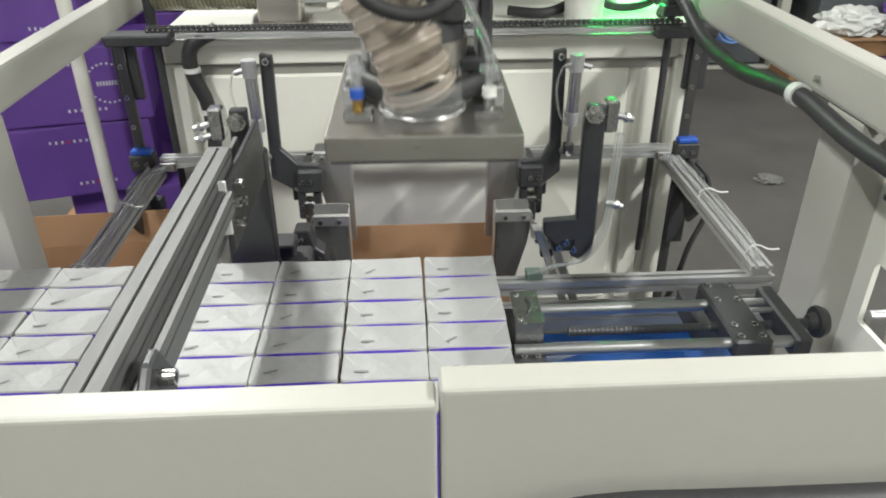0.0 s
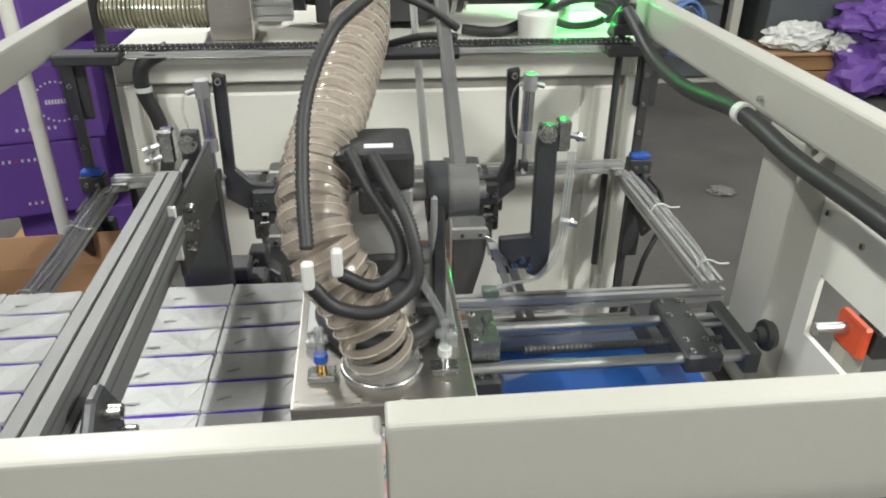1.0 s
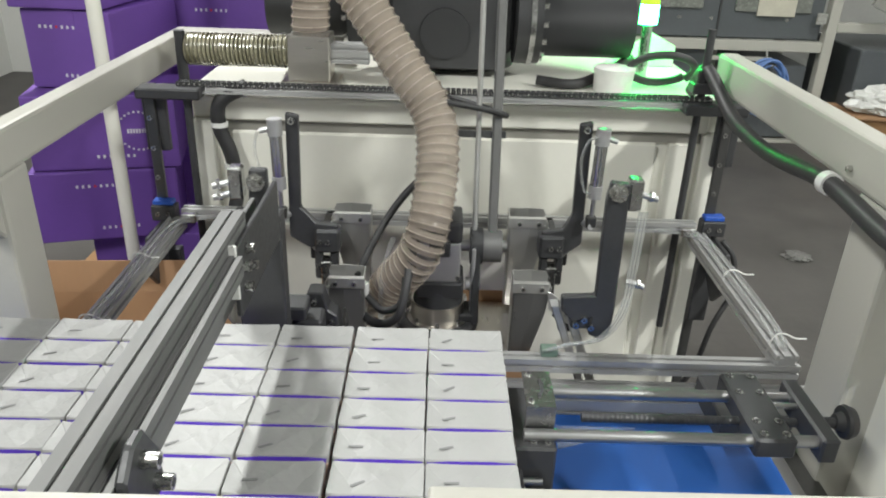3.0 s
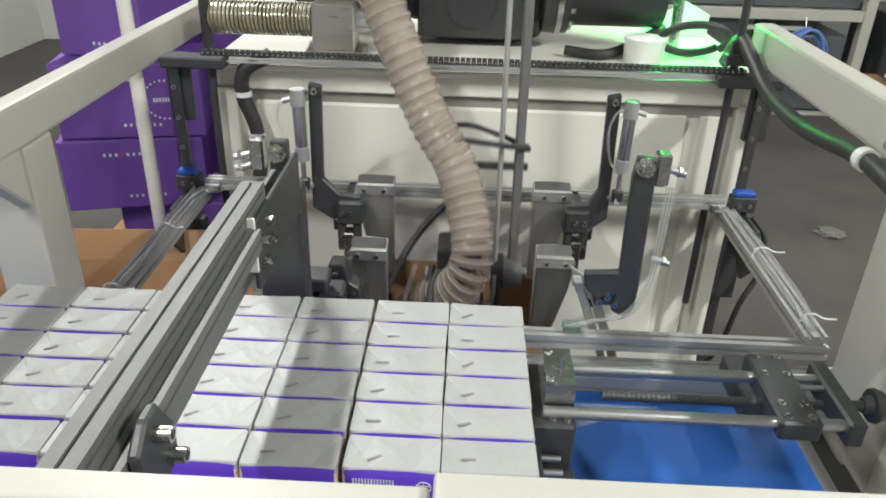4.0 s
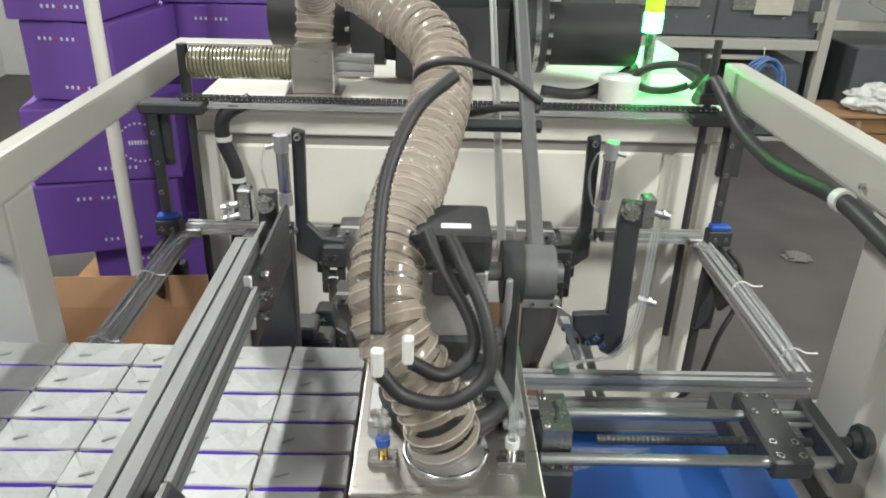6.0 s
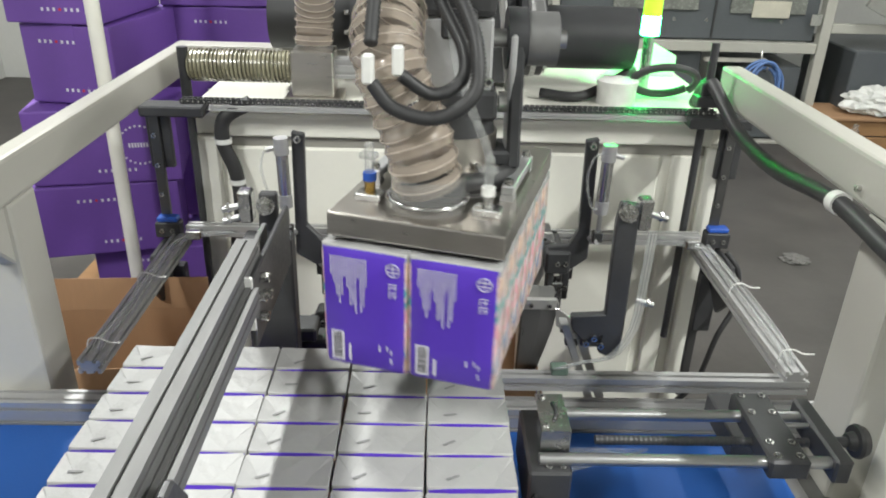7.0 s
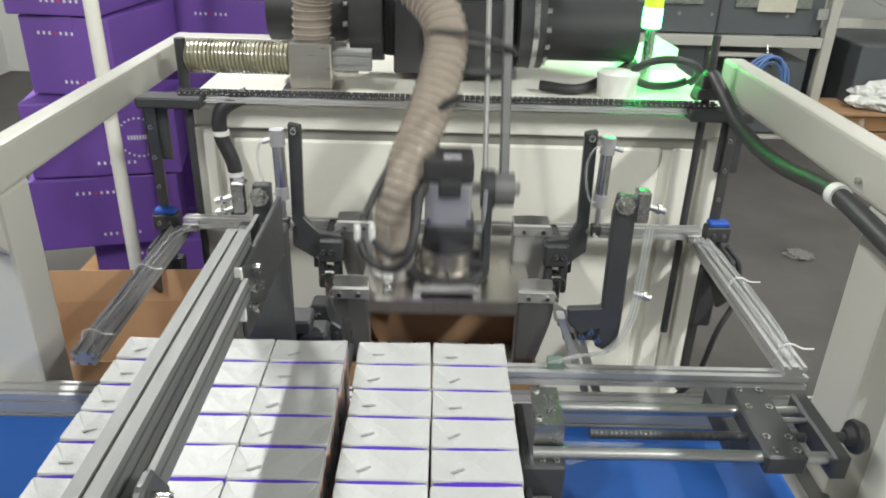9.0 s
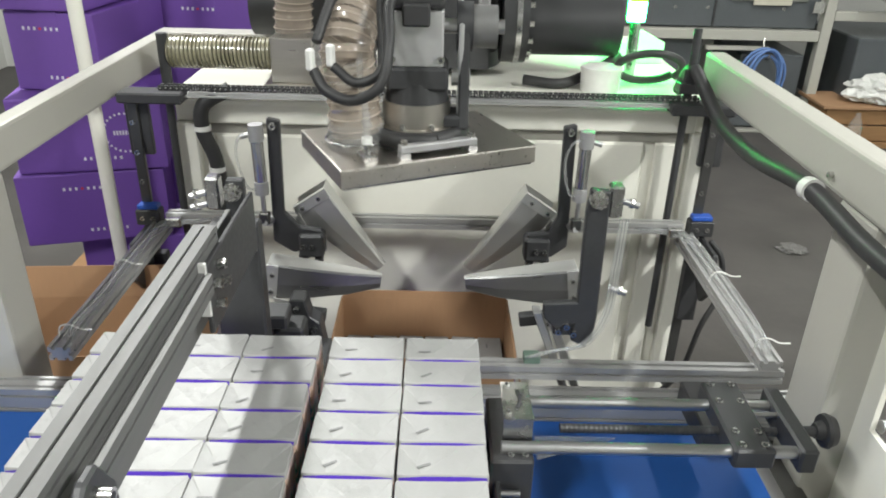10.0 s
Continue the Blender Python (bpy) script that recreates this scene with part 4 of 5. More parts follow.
UPPER = part("upper_arm", B(-0.02, 0.12, -0.06, 0.06, -0.06, LU + 0.06, bev=0.02, seg=2), DARK, robot)
FORE = link("forearm_bar", LF, 0.030, 0.022, GREYBAR, 0.128, 0.040)
ROD = link("link_rod", LF, 0.024, 0.012, material("pale_link_rod", (0.50, 0.50, 0.49), 0.4, 0.6), 0.084, 0.016)
part("elbow_joint", rod(bmesh.new(), (0.0, 0, LF), (0.20, 0, LF), 0.06, 24), DARK, FORE)
strap = bmesh.new()
sweep(strap, spline([(0.150, -0.01, 0.315), (0.09, -0.05, 0.33), (0.01, -0.072, 0.342), (-0.052, -0.04, 0.348), (-0.048, 0.05, 0.352), (0.01, 0.072, 0.352), (0.09, 0.03, 0.335), (0.150, 0.01, 0.315)], 5), 0.007, 8)
part("hose_strap", strap, RUBBER, FORE, "black hose strap")
part("strap_rod", B(0.02, 0.150, -0.008, 0.008, 0.262, 0.279, bev=0.002), BLACK, FORE)

WRIST = part("wrist_yoke", B(-0.055, 0.060, -0.055, 0.055, 0.105, 0.15, bev=0.006), BLACK, robot)
part("wrist_bearing", rod(bmesh.new(), (0, 0, 0.080), (0, 0, 0.118), 0.062, 32, 0.056), BLACK, WRIST)
motor = part("wrist_motor", B(-0.055, 0.050, -0.05, 0.05, 0.148, 0.252, bev=0.004), CAST, WRIST, "bare aluminium motor housing")
part("motor_cap", B(-0.058, 0.053, -0.054, 0.054, 0.252, 0.308, bev=0.010, seg=2), RUBBER, WRIST, "black motor cap with a rating plate")
part("rating_plate", B(-0.015, 0.025, -0.035, -0.02, 0.3082, 0.3092), WHITEINK, WRIST)
part("cable_box", B(-0.025, 0.025, -0.072, -0.050, 0.225, 0.265, bev=0.004), RUBBER, WRIST)
for s in (-1, 1):
    part("cheek_plate", B(s * 0.083 - 0.005, s * 0.083 + 0.005, -0.022, 0.022, 0.045, 0.225, bev=0.003), CAST, WRIST)
screws(WRIST, [(-0.045, -0.055, 0.165), (0.045, -0.055, 0.165), (-0.045, 0.03, 0.16)], 0.007, 0.006, "-y")
part("pivot_pin", rod(bmesh.new(), (0.05, 0.03, 0.212), (0.165, 0.03, 0.212), 0.014, 18), CHROME, WRIST)
part("pivot_hub", rod(bmesh.new(), (0.075, 0.03, 0.212), (0.105, 0.03, 0.212), 0.046, 28), DARK, WRIST)
part("hub_arm", plate(bmesh.new(), [(-0.015, 0.212), (0.075, 0.212), (0.05, 0.09), (0.03, 0.03), (-0.045, 0.03), (-0.03, 0.09)], "x", 0.080, 0.100, 0.004), DARK, WRIST)
part("hub_foot", B(0.05, 0.10, -0.04, 0.035, 0.032, 0.055, bev=0.004), DARK, WRIST)


def corrugated(name, ctrl, r, parent, label):
    pts = spline(ctrl, 26)
    ob = part(name, sweep(bmesh.new(), pts, r, 9, lambda i: r * (1.0 if i % 2 else 0.80)), RUBBER, parent, label)
    return ob


BUNDLE = corrugated("main_conduit", [(-0.005, -0.072, 0.235), (0.012, -0.11, 0.215), (0.040, -0.15, 0.165), (0.044, -0.18, 0.105), (0.0, -0.20, 0.075), (-0.055, -0.205, 0.085), (-0.085, -0.20, 0.115)], 0.0105, robot, "black corrugated cable conduit")
corrugated("cable_conduit", [(-0.035, -0.062, 0.24), (-0.01, -0.10, 0.20), (0.024, -0.14, 0.15), (0.024, -0.16, 0.115), (-0.01, -0.18, 0.100), (-0.05, -0.19, 0.125)], 0.0095, BUNDLE, "black corrugated cable conduit")
corrugated("cable_conduit", [(0.0, 0.03, 0.42), (-0.05, 0.0, 0.38), (-0.085, -0.06, 0.31), (-0.092, -0.13, 0.23), (-0.089, -0.185, 0.16)], 0.010, BUNDLE, "black corrugated cable conduit")
part("plug", B(-0.096, -0.081, -0.210, -0.196, 0.114, 0.152, bev=0.003), WHITEPL, BUNDLE, "white cable plug")
part("plug", B(-0.060, -0.046, -0.198, -0.184, 0.124, 0.162, bev=0.003), WHITEPL, BUNDLE, "white cable plug")
part("air_line", sweep(bmesh.new(), spline([(0.088, -0.135, 0.080), (0.080, -0.136, 0.105), (0.058, -0.135, 0.150), (0.035, -0.125, 0.20), (0.02, -0.11, 0.25)]), 0.006, 8), CLEAR, grip, "clear air line")

# ---- suction manifold and pipes on the cabinet ----
mani = thing("suction_manifold", "steel suction box with ribbed yellowish pipe on the cabinet", "manifold")
bm = bmesh.new()
n = 46
sweep(bm, [(-0.685 + 0.28 * i / n, 2.15, 1.325) for i in range(n + 1)], 0.038, 20, lambda i: 0.0415 if i % 2 else 0.0362)
part("ribbed_pipe", bm, OLDHOSE, mani, "yellowed ribbed suction pipe")
coilwire = [(-0.683 + 0.0105 * a / (2 * math.pi), 2.15 + 0.0415 * math.cos(a), 1.325 + 0.0415 * math.sin(a)) for a in (2 * math.pi * k / 18 for k in range(18 * 26))]
part("spiral_wire", sweep(bmesh.new(), coilwire, 0.0022, 5), material("yellowed_spiral", (0.15, 0.14, 0.095), 0.35, spots=0.2), mani, "darker spiral rib of the pipe")
part("steel_box", B(-0.41, -0.30, 2.10, 2.20, 1.258, 1.375, bev=0.003), STEEL, mani)
part("box_foot", B(-0.43, -0.28, 2.09, 2.21, ZB, 1.258, bev=0.002), STEEL, mani)
bar(0.10, 0.05, 0.05, pose(-0.30, 2.15, 1.352, 0, 0, -90), mani, "profile_end", ALU_X)
part("end_rod", rod(bmesh.new(), (-0.695, 2.13, ZB), (-0.695, 2.13, 1.375), 0.014, 14), DARK, mani)

# ---- small things on the cabinet ----
pot = thing("grease_pot", "white plastic tub with label on the cabinet top", "plastic tub")
part("tub", rod(bmesh.new(), (0.47, 2.20, ZB), (0.47, 2.20, ZB + 0.055), 0.052, 28, 0.055), WHITEPL, pot)
part("lid", rod(bmesh.new(), (0.47, 2.20, ZB + 0.055), (0.47, 2.20, ZB + 0.066), 0.057, 28), WHITEPL, pot)
coil = [(0.607 + 0.088 * math.cos(a), 2.215 - 0.035 * math.sin(a) + 0.004 * a, ZB + 0.060 + 0.046 * math.sin(a)) for a in (0.3 * k for k in range(-2, 20))]
tagged(part("cable_coil", sweep(bmesh.new(), spline(coil[:] , 2), 0.011, 9), RUBBER), "black cable standing in a loose loop on the cabinet", "cable")
tagged(part("power_cable", sweep(bmesh.new(), spline([(0.26, 2.22, ZB + 0.02), (0.36, 2.20, ZB + 0.016), (0.45, 2.27, ZB + 0.03), (0.55, 2.36, ZB + 0.06)]), 0.014, 9), RUBBER), "thick black power cable on the cabinet", "cable")
BX, BY, BZ = 0.597, 2.40, 1.389
bea = thing("beacon_light", "signal tower lamp, green lit under yellow lens", "beacon lamp")
part("stem", rod(bmesh.new(), (BX, BY, ZB), (BX, BY, BZ), 0.016, 16), SHEET, bea)
part("green_lens", rod(bmesh.new(), (BX, BY, BZ + 0.002), (BX, BY, BZ + 0.055), 0.0265, 24), GREENLAMP, bea, "lit green lens")
part("yellow_lens", rod(bmesh.new(), (BX, BY, BZ + 0.057), (BX, BY, BZ + 0.112), 0.0265, 24), YELLOWLAMP, bea, "yellow-green lens")
part("cap", rod(bmesh.new(), (BX, BY, BZ + 0.112), (BX, BY, BZ + 0.13), 0.0275, 24), BLACK, bea)
lid = thing("sheet_bracket", "cream folded bracket with a round boss on the cabinet", "bracket")
part("bracket_plate", plate(bmesh.new(), [(0.50, ZB), (0.74, ZB), (0.74, 1.30), (0.66, 1.34), (0.58, 1.28)], "y", 2.56, 2.58, 0.002), PANEL, lid)
part("boss", rod(bmesh.new(), (0.585, 2.56, 1.275), (0.585, 2.53, 1.275), 0.018, 18), PANEL, lid)

# hoses and cables along the frame
bh = thing("beam_hose", "thick black hose tied along the cream beam", "hose")
part("sleeve", sweep(bmesh.new(), spline([(0.665, 2.12, 1.262), (0.660, 2.06, 1.315), (0.655, 2.00, 1.342), (0.662, 1.93, 1.315), (0.668, 1.82, 1.272), (0.668, 1.68, 1.258), (0.668, 1.55, 1.262), (0.670, 1.353, 1.285), (0.668, 1.15, 1.273), (0.668, 0.93, 1.275), (0.668, 0.55, 1.27)]), 0.0165, 12), RUBBER, bh)
part("hose_clip", rod(bmesh.new(), (0.670, 1.362, 1.284), (0.670, 1.340, 1.286), 0.0205, 18), WHITEPL, bh, "white band clip")
part("clip_screw", rod(bmesh.new(), (0.699, 1.345, 1.315), (0.690, 1.345, 1.315), 0.006, 10), BOLT, bh)
tagged(part("wall_hose", sweep(bmesh.new(), spline([(-0.50, 2.02, 1.262), (-0.565, 2.00, 1.225), (-0.575, 2.0, 1.16), (-0.55, 2.0, 1.08), (-0.545, 2.0, 0.98), (-0.56, 1.99, 0.88), (-0.56, 1.985, 0.7)]), 0.019, 12), RUBBER), "black hose hanging down the cabinet front", "hose")
for zz, xx in ((1.165, -0.574), (1.055, -0.548)):
    tagged(part("hose_clip", rod(bmesh.new(), (xx, 2.0, zz - 0.006), (xx, 2.0, zz + 0.006), 0.0215, 18), WHITEPL), "white band clip round the black hose", "clip")
tagged(part("side_cable", sweep(bmesh.new(), spline([(0.76, 1.95, 0.90), (0.795, 1.93, 0.85), (0.80, 1.92, 0.75), (0.76, 1.90, 0.66), (0.74, 1.92, 0.50), (0.70, 1.95, 0.40)]), 0.008, 8), RUBBER), "black cable hanging beside the lift guide", "cable")

# right side: red switch and pipe outside the frame
sw = thing("roller_stand", "chrome roller on an orange bracket outside the frame", "roller")
part("roller", rod(bmesh.new(), (0.778, 1.14, 0.945), (0.84, 1.14, 0.945), 0.012, 16), CHROME, sw)
part("orange_bracket", B(0.838, 0.858, 1.09, 1.17, 0.905, 0.972, bev=0.005), ORANGE, sw)
part("black_end", B(0.860, 0.91, 1.08, 1.15, 0.91, 0.97, bev=0.006), RUBBER, sw)
part("stand", B(0.838, 0.88, 1.12, 1.16, 0, 0.905), CREAM, sw)
part("loop_cable", sweep(bmesh.new(), spline([(0.905, 1.10, 0.93), (0.92, 1.03, 0.93), (0.90, 1.0, 0.98), (0.93, 0.95, 1.0), (1.0, 0.95, 0.95), (1.0, 1.0, 0.6), (0.95, 1.1, 0.0)]), 0.006, 8), RUBBER, sw)

# ---- behind the machine ----


def big_carton(w, d, h, at, label, sealed=False):
    ob = thing("shipping_carton", label, "carton", "stacked cartons", at=at)
    bm = B(-w / 2, w / 2, -d / 2, d / 2, 0.002, h, bev=0.006, seg=2)
    part("box", bm, CARDPURPLE, ob)
    part("tape", B(-0.03, 0.03, -d / 2 - 0.0012, d / 2 + 0.0012, h * 0.72, h + 0.0012), CARDPURPLE, ob)
    for zz, xx in ((0.040, 0.03), (h - 0.055, -0.03)):
        word = bmesh.new()
        for k in (0, 1, 2, 4, 5, 6):
            bx = xx - 0.054 + k * 0.018
            box(word, bx - 0.0035, bx + 0.0035, -d / 2 - 0.0018, -d / 2 - 0.0002, zz, zz + 0.010)
        part("printed_word", word, WHITEINK, ob)["kind"] = "stuff"
        part("printed_dot", rod(bmesh.new(), (xx, -d / 2 - 0.0002, zz + 0.005), (xx, -d / 2 - 0.0018, zz + 0.005), 0.0045, 12), REDINK, ob)
    if not sealed:
        return ob
    seal = bmesh.new()
    cx, cz = w * 0.24, h * 0.52
    for k in range(26):
        if k % 13 < 10:
            a = 2 * math.pi * (k + 2) / 26
            u, v = cx + 0.062 * math.cos(a), cz + 0.062 * math.sin(a)
            rod(seal, (u, -d / 2 - 0.0002, v), (u, -d / 2 - 0.0016, v), 0.0042, 5)
    for k in range(8):
        box(seal, cx - 0.034 + k * 0.0088, cx - 0.0285 + k * 0.0088, -d / 2 - 0.0016, -d / 2 - 0.0002, cz - 0.007, cz + 0.007)
    part("printed_seal", seal, WHITEINK, ob)["kind"] = "stuff"
    return ob


lab = "closed purple printed carton with white marks, stacked"
H1, CW, CD = 0.242, 0.448, 0.285
skid = thing("pallet", "wooden pallet under the purple cartons", "pallet")
for kx in range(7):
    part("board", B(-1.62 + kx * 0.15, -1.50 + kx * 0.15, 2.35, 3.60, 0.12, 0.142, bev=0.003), WOOD, skid)
for ky in (2.40, 2.95, 3.50):
    part("bearer", B(-1.62, -0.60, ky, ky + 0.08, 0.0, 0.12), WOOD, skid)
ZP = 0.146
for k, (bx, by, turn, wide) in enumerate(((-0.98, 2.60, 2, True), (-0.97, 2.61, 4, True), (-1.125, 2.545, 15, True), (-1.10, 2.555, 12, True), (-1.125, 2.69, -7, False), (-1.16, 2.68, -4, False), (-1.13, 2.69, -8, False))):
    big_carton(CW if wide else CD, CD if wide else CW, H1, pose(bx, by, ZP + k * (H1 + 0.002), 0, 0, turn), lab, k == 3)
for k in range(7):
    big_carton(CW, CD, H1, pose(-0.80 + 0.012 * (k % 2), 3.05, ZP + k * (H1 + 0.002), 0, 0, (3, -2, 4)[k % 3]), lab)
for k in range(4):
    big_carton(CW, CD, H1, pose(-1.33, 3.38, ZP + k * (H1 + 0.002), 0, 0, 2), lab)
tagged(part("white_pole", rod(bmesh.new(), (-0.965, 2.26, 0), (-0.965, 2.26, 2.2), 0.020, 18), PANEL), "slim white painted steel pole", "pole")

rack = thing("steel_rack", "white square-tube rack holding a grey machine", "rack")
RY = 4.4
FS = 1.353


def far(x, y, z):
    """The rack's own plan, set back to its true distance."""
    return -0.041 + (x + 0.041) * FS, 0.146 + (y - 0.146) * FS, 1.756 + (z - 1.756) * FS


def FB(x0, x1, y0, y1, z0, z1, **k):
    (p, q, r), (u, v, w) = far(x0, y0, z0), far(x1, y1, z1)
    return B(p, u, q, v, max(0.0, r), w, **k)


for px in (0.62, 2.14):
    for py in (RY, RY + 0.6):
        part("rack_post", FB(px - 0.028, px + 0.028, py - 0.03, py + 0.03, 0, 1.9, bev=0.004), CREAM, rack)
for pz in (0.985, 0.42):
    for py in (RY, RY + 0.6):
        part("rack_beam", FB(0.65, 2.11, py - 0.025, py + 0.025, pz, pz + 0.055, bev=0.004), CREAM, rack)
part("outer_beam", FB(2.17, 3.3, RY - 0.025, RY + 0.025, 1.10, 1.15, bev=0.004), CREAM, rack)
mach = thing("grey_machine", "dark grey sheet-metal machine with viewing windows", "machine")
part("housing", FB(0.66, 2.10, RY + 0.02, RY + 0.58, 1.044, 1.75, bev=0.01), GREYM, mach)
dusty = material("dusty_window", (0.24, 0.25, 0.23), 0.25, spots=0.5, scale=9)
part("viewing_window", FB(1.60, 2.02, RY + 0.006, RY + 0.018, 1.19, 1.55, bev=0.004), dusty, mach)
part("window_light", FB(1.72, 1.93, RY - 0.002, RY + 0.004, 1.17, 1.26, bev=0.003), material("pale_cover", (0.60, 0.57, 0.48), 0.4, spots=0.2), mach)
part("control_panel", FB(0.95, 1.42, RY + 0.006, RY + 0.018, 1.20, 1.55, bev=0.004), dusty, mach)
part("seam", FB(1.515, 1.525, RY + 0.012, RY + 0.019, 1.05, 1.7), BLACK, mach)
for hz in (1.14, 1.50):
    part("hinge", FB(2.04, 2.10, RY - 0.034, RY - 0.030, hz, hz + 0.06, bev=0.002), BOLT, mach)
screws(mach, [far(x, RY + 0.02, 1.15) for x in (1.0, 1.3, 1.48, 1.9)], 0.012, 0.006, "-y")
part("duct", plate(bmesh.new(), [(far(u, 0, v)[0], far(u, 0, v)[2]) for u, v in ((2.28, 1.26), (2.62, 1.10), (2.72, 1.45), (2.40, 1.50))], "y", far(0, RY - 0.12, 0)[1], far(0, RY - 0.10, 0)[1]), material("duct_sheet", (0.30, 0.30, 0.28), 0.4, spots=0.2), mach)
und = thing("dark_cabinet", "dark sheet-metal boxes under the rack", "cabinet")
part("cabinet_body", FB(1.12, 1.50, RY + 0.05, RY + 0.5, 0.478, 0.98, bev=0.008), GREYM, und)
part("cabinet_body", FB(1.72, 2.08, RY + 0.03, RY + 0.5, 0.478, 0.90, bev=0.008), GREYM, und)
part("pale_strip", FB(1.50, 1.85, RY - 0.02, RY + 0.02, 0.93, 0.95), CREAM, und)
hang = thing("blue_hose_coil", "coiled pale blue air hose hanging from a hook under the rack", "hose coil")
ring = [far(1.81 + (0.10 + 0.03 * math.sin(a * 0.3)) * math.cos(a), RY - 0.06 - 0.004 * a, 0.80 + (0.14 + 0.02 * math.sin(a * 0.37)) * math.sin(a)) for a in (0.25 * k for k in range(0, 100))]
part("coil", sweep(bmesh.new(), ring, 0.011, 7), material("pale_blue_hose", (0.14, 0.25, 0.55), 0.35, spots=0.2), hang)
part("hook", sweep(bmesh.new(), [far(1.81, RY - 0.14, 0.93), far(1.81, RY - 0.11, 0.90), far(1.81, RY - 0.05, 0.92), far(1.81, RY - 0.02, 1.00), far(1.81, RY + 0.01, 1.03)], 0.008, 7), BOLT, hang)
bin_ = thing("dark_bin", "dark grey sheet-metal bin on legs", "bin")
part("bin_body", FB(2.30, 3.10, RY - 0.10, RY + 0.5, 0.60, 1.02, bev=0.01), GREYM, bin_)
for lx in (2.34, 3.06):
    part("leg", FB(lx - 0.03, lx + 0.03, RY - 0.08, RY - 0.02, 0, 0.60), GREYM, bin_)


def crumple(name, cx, cy, cz, rx, ry, rz, seed, mat, label, cat):
    bm = bmesh.new()
    bmesh.ops.create_icosphere(bm, subdivisions=4, radius=1)
    for v in bm.verts:
        k = 1 + 0.35 * noise.noise(v.co * 2.2 + Vector((seed, 0, 0))) + 0.22 * noise.noise(v.co * 6 + Vector((0, seed, 0)))
        v.co = Vector((cx + v.co.x * rx * k, cy + v.co.y * ry * k, cz + max(v.co.z, -0.55) * rz * k))
    return tagged(part(name, bm, mat), label, cat)


crate = thing("wooden_crate", "low raw wooden crate with plank sides", "crate")
CX, CY = 2.90, 5.55
for k in range(2):
    part("plank", B(CX, CX + 0.75, CY, CY + 0.02, 0.05 + k * 0.125, 0.165 + k * 0.125, bev=0.004), WOOD, crate)
    part("plank", B(CX, CX + 0.02, CY + 0.025, CY + 0.40, 0.05 + k * 0.125, 0.165 + k * 0.125, bev=0.004), WOOD, crate)
part("crate_top", B(CX - 0.04, CX + 0.80, CY - 0.03, CY + 0.42, 0.295, 0.320, bev=0.003), CARD, crate)
part("crate_deck", B(CX - 0.02, CX + 0.77, CY - 0.02, CY + 0.42, 0.0, 0.045, bev=0.003), WOOD, crate)
crumple("plastic_bag", CX + 0.44, CY + 0.12, 0.395, 0.27, 0.16, 0.12, 3, WHITEBAG, "crumpled white plastic bag on the crate", "plastic bag")
crumple("plastic_bag", CX + 0.74, CY - 0.02, 0.37, 0.11, 0.08, 0.08, 5, WHITEBAG, "crumpled white plastic bag on the crate", "plastic bag")
crumple("purple_sack", 4.0, 5.6, 0.22, 0.42, 0.38, 0.36, 7, CARDPURPLE, "heap of purple film sacks on the floor", "sack")
crumple("purple_sack", 3.95, 5.55, 0.55, 0.36, 0.30, 0.16, 12, CARDPURPLE, "heap of purple film sacks on the floor", "sack")
bot = bmesh.new()
prof = [(0.0, 0.03), (0.004, 0.033), (0.05, 0.031), (0.06, 0.033), (0.13, 0.033), (0.16, 0.022), (0.175, 0.012), (0.195, 0.012)]
sweep(bot, [(3.08, 5.44, 0.001 + z * 1.5) for z, _ in prof], 0.03, 16, lambda i: prof[i][1] * 1.5)
tagged(part("plastic_bottle", bot, CLEAR), "empty clear plastic bottle on the floor", "bottle")
crumple("floor_scrap", 1.95, 3.75, 0.010, 0.07, 0.06, 0.016, 9, material("dusty_scrap", (0.15, 0.145, 0.14), 0.6, spots=0.2), "dusty scrap of film on the floor", "scrap")
back = thing("brown_carton_stack", "brown cardboard cartons stacked against the back", "carton")
part("box", B(-0.55, 0.25, 3.9, 4.5, 0, 1.55, bev=0.006), CARD, back)

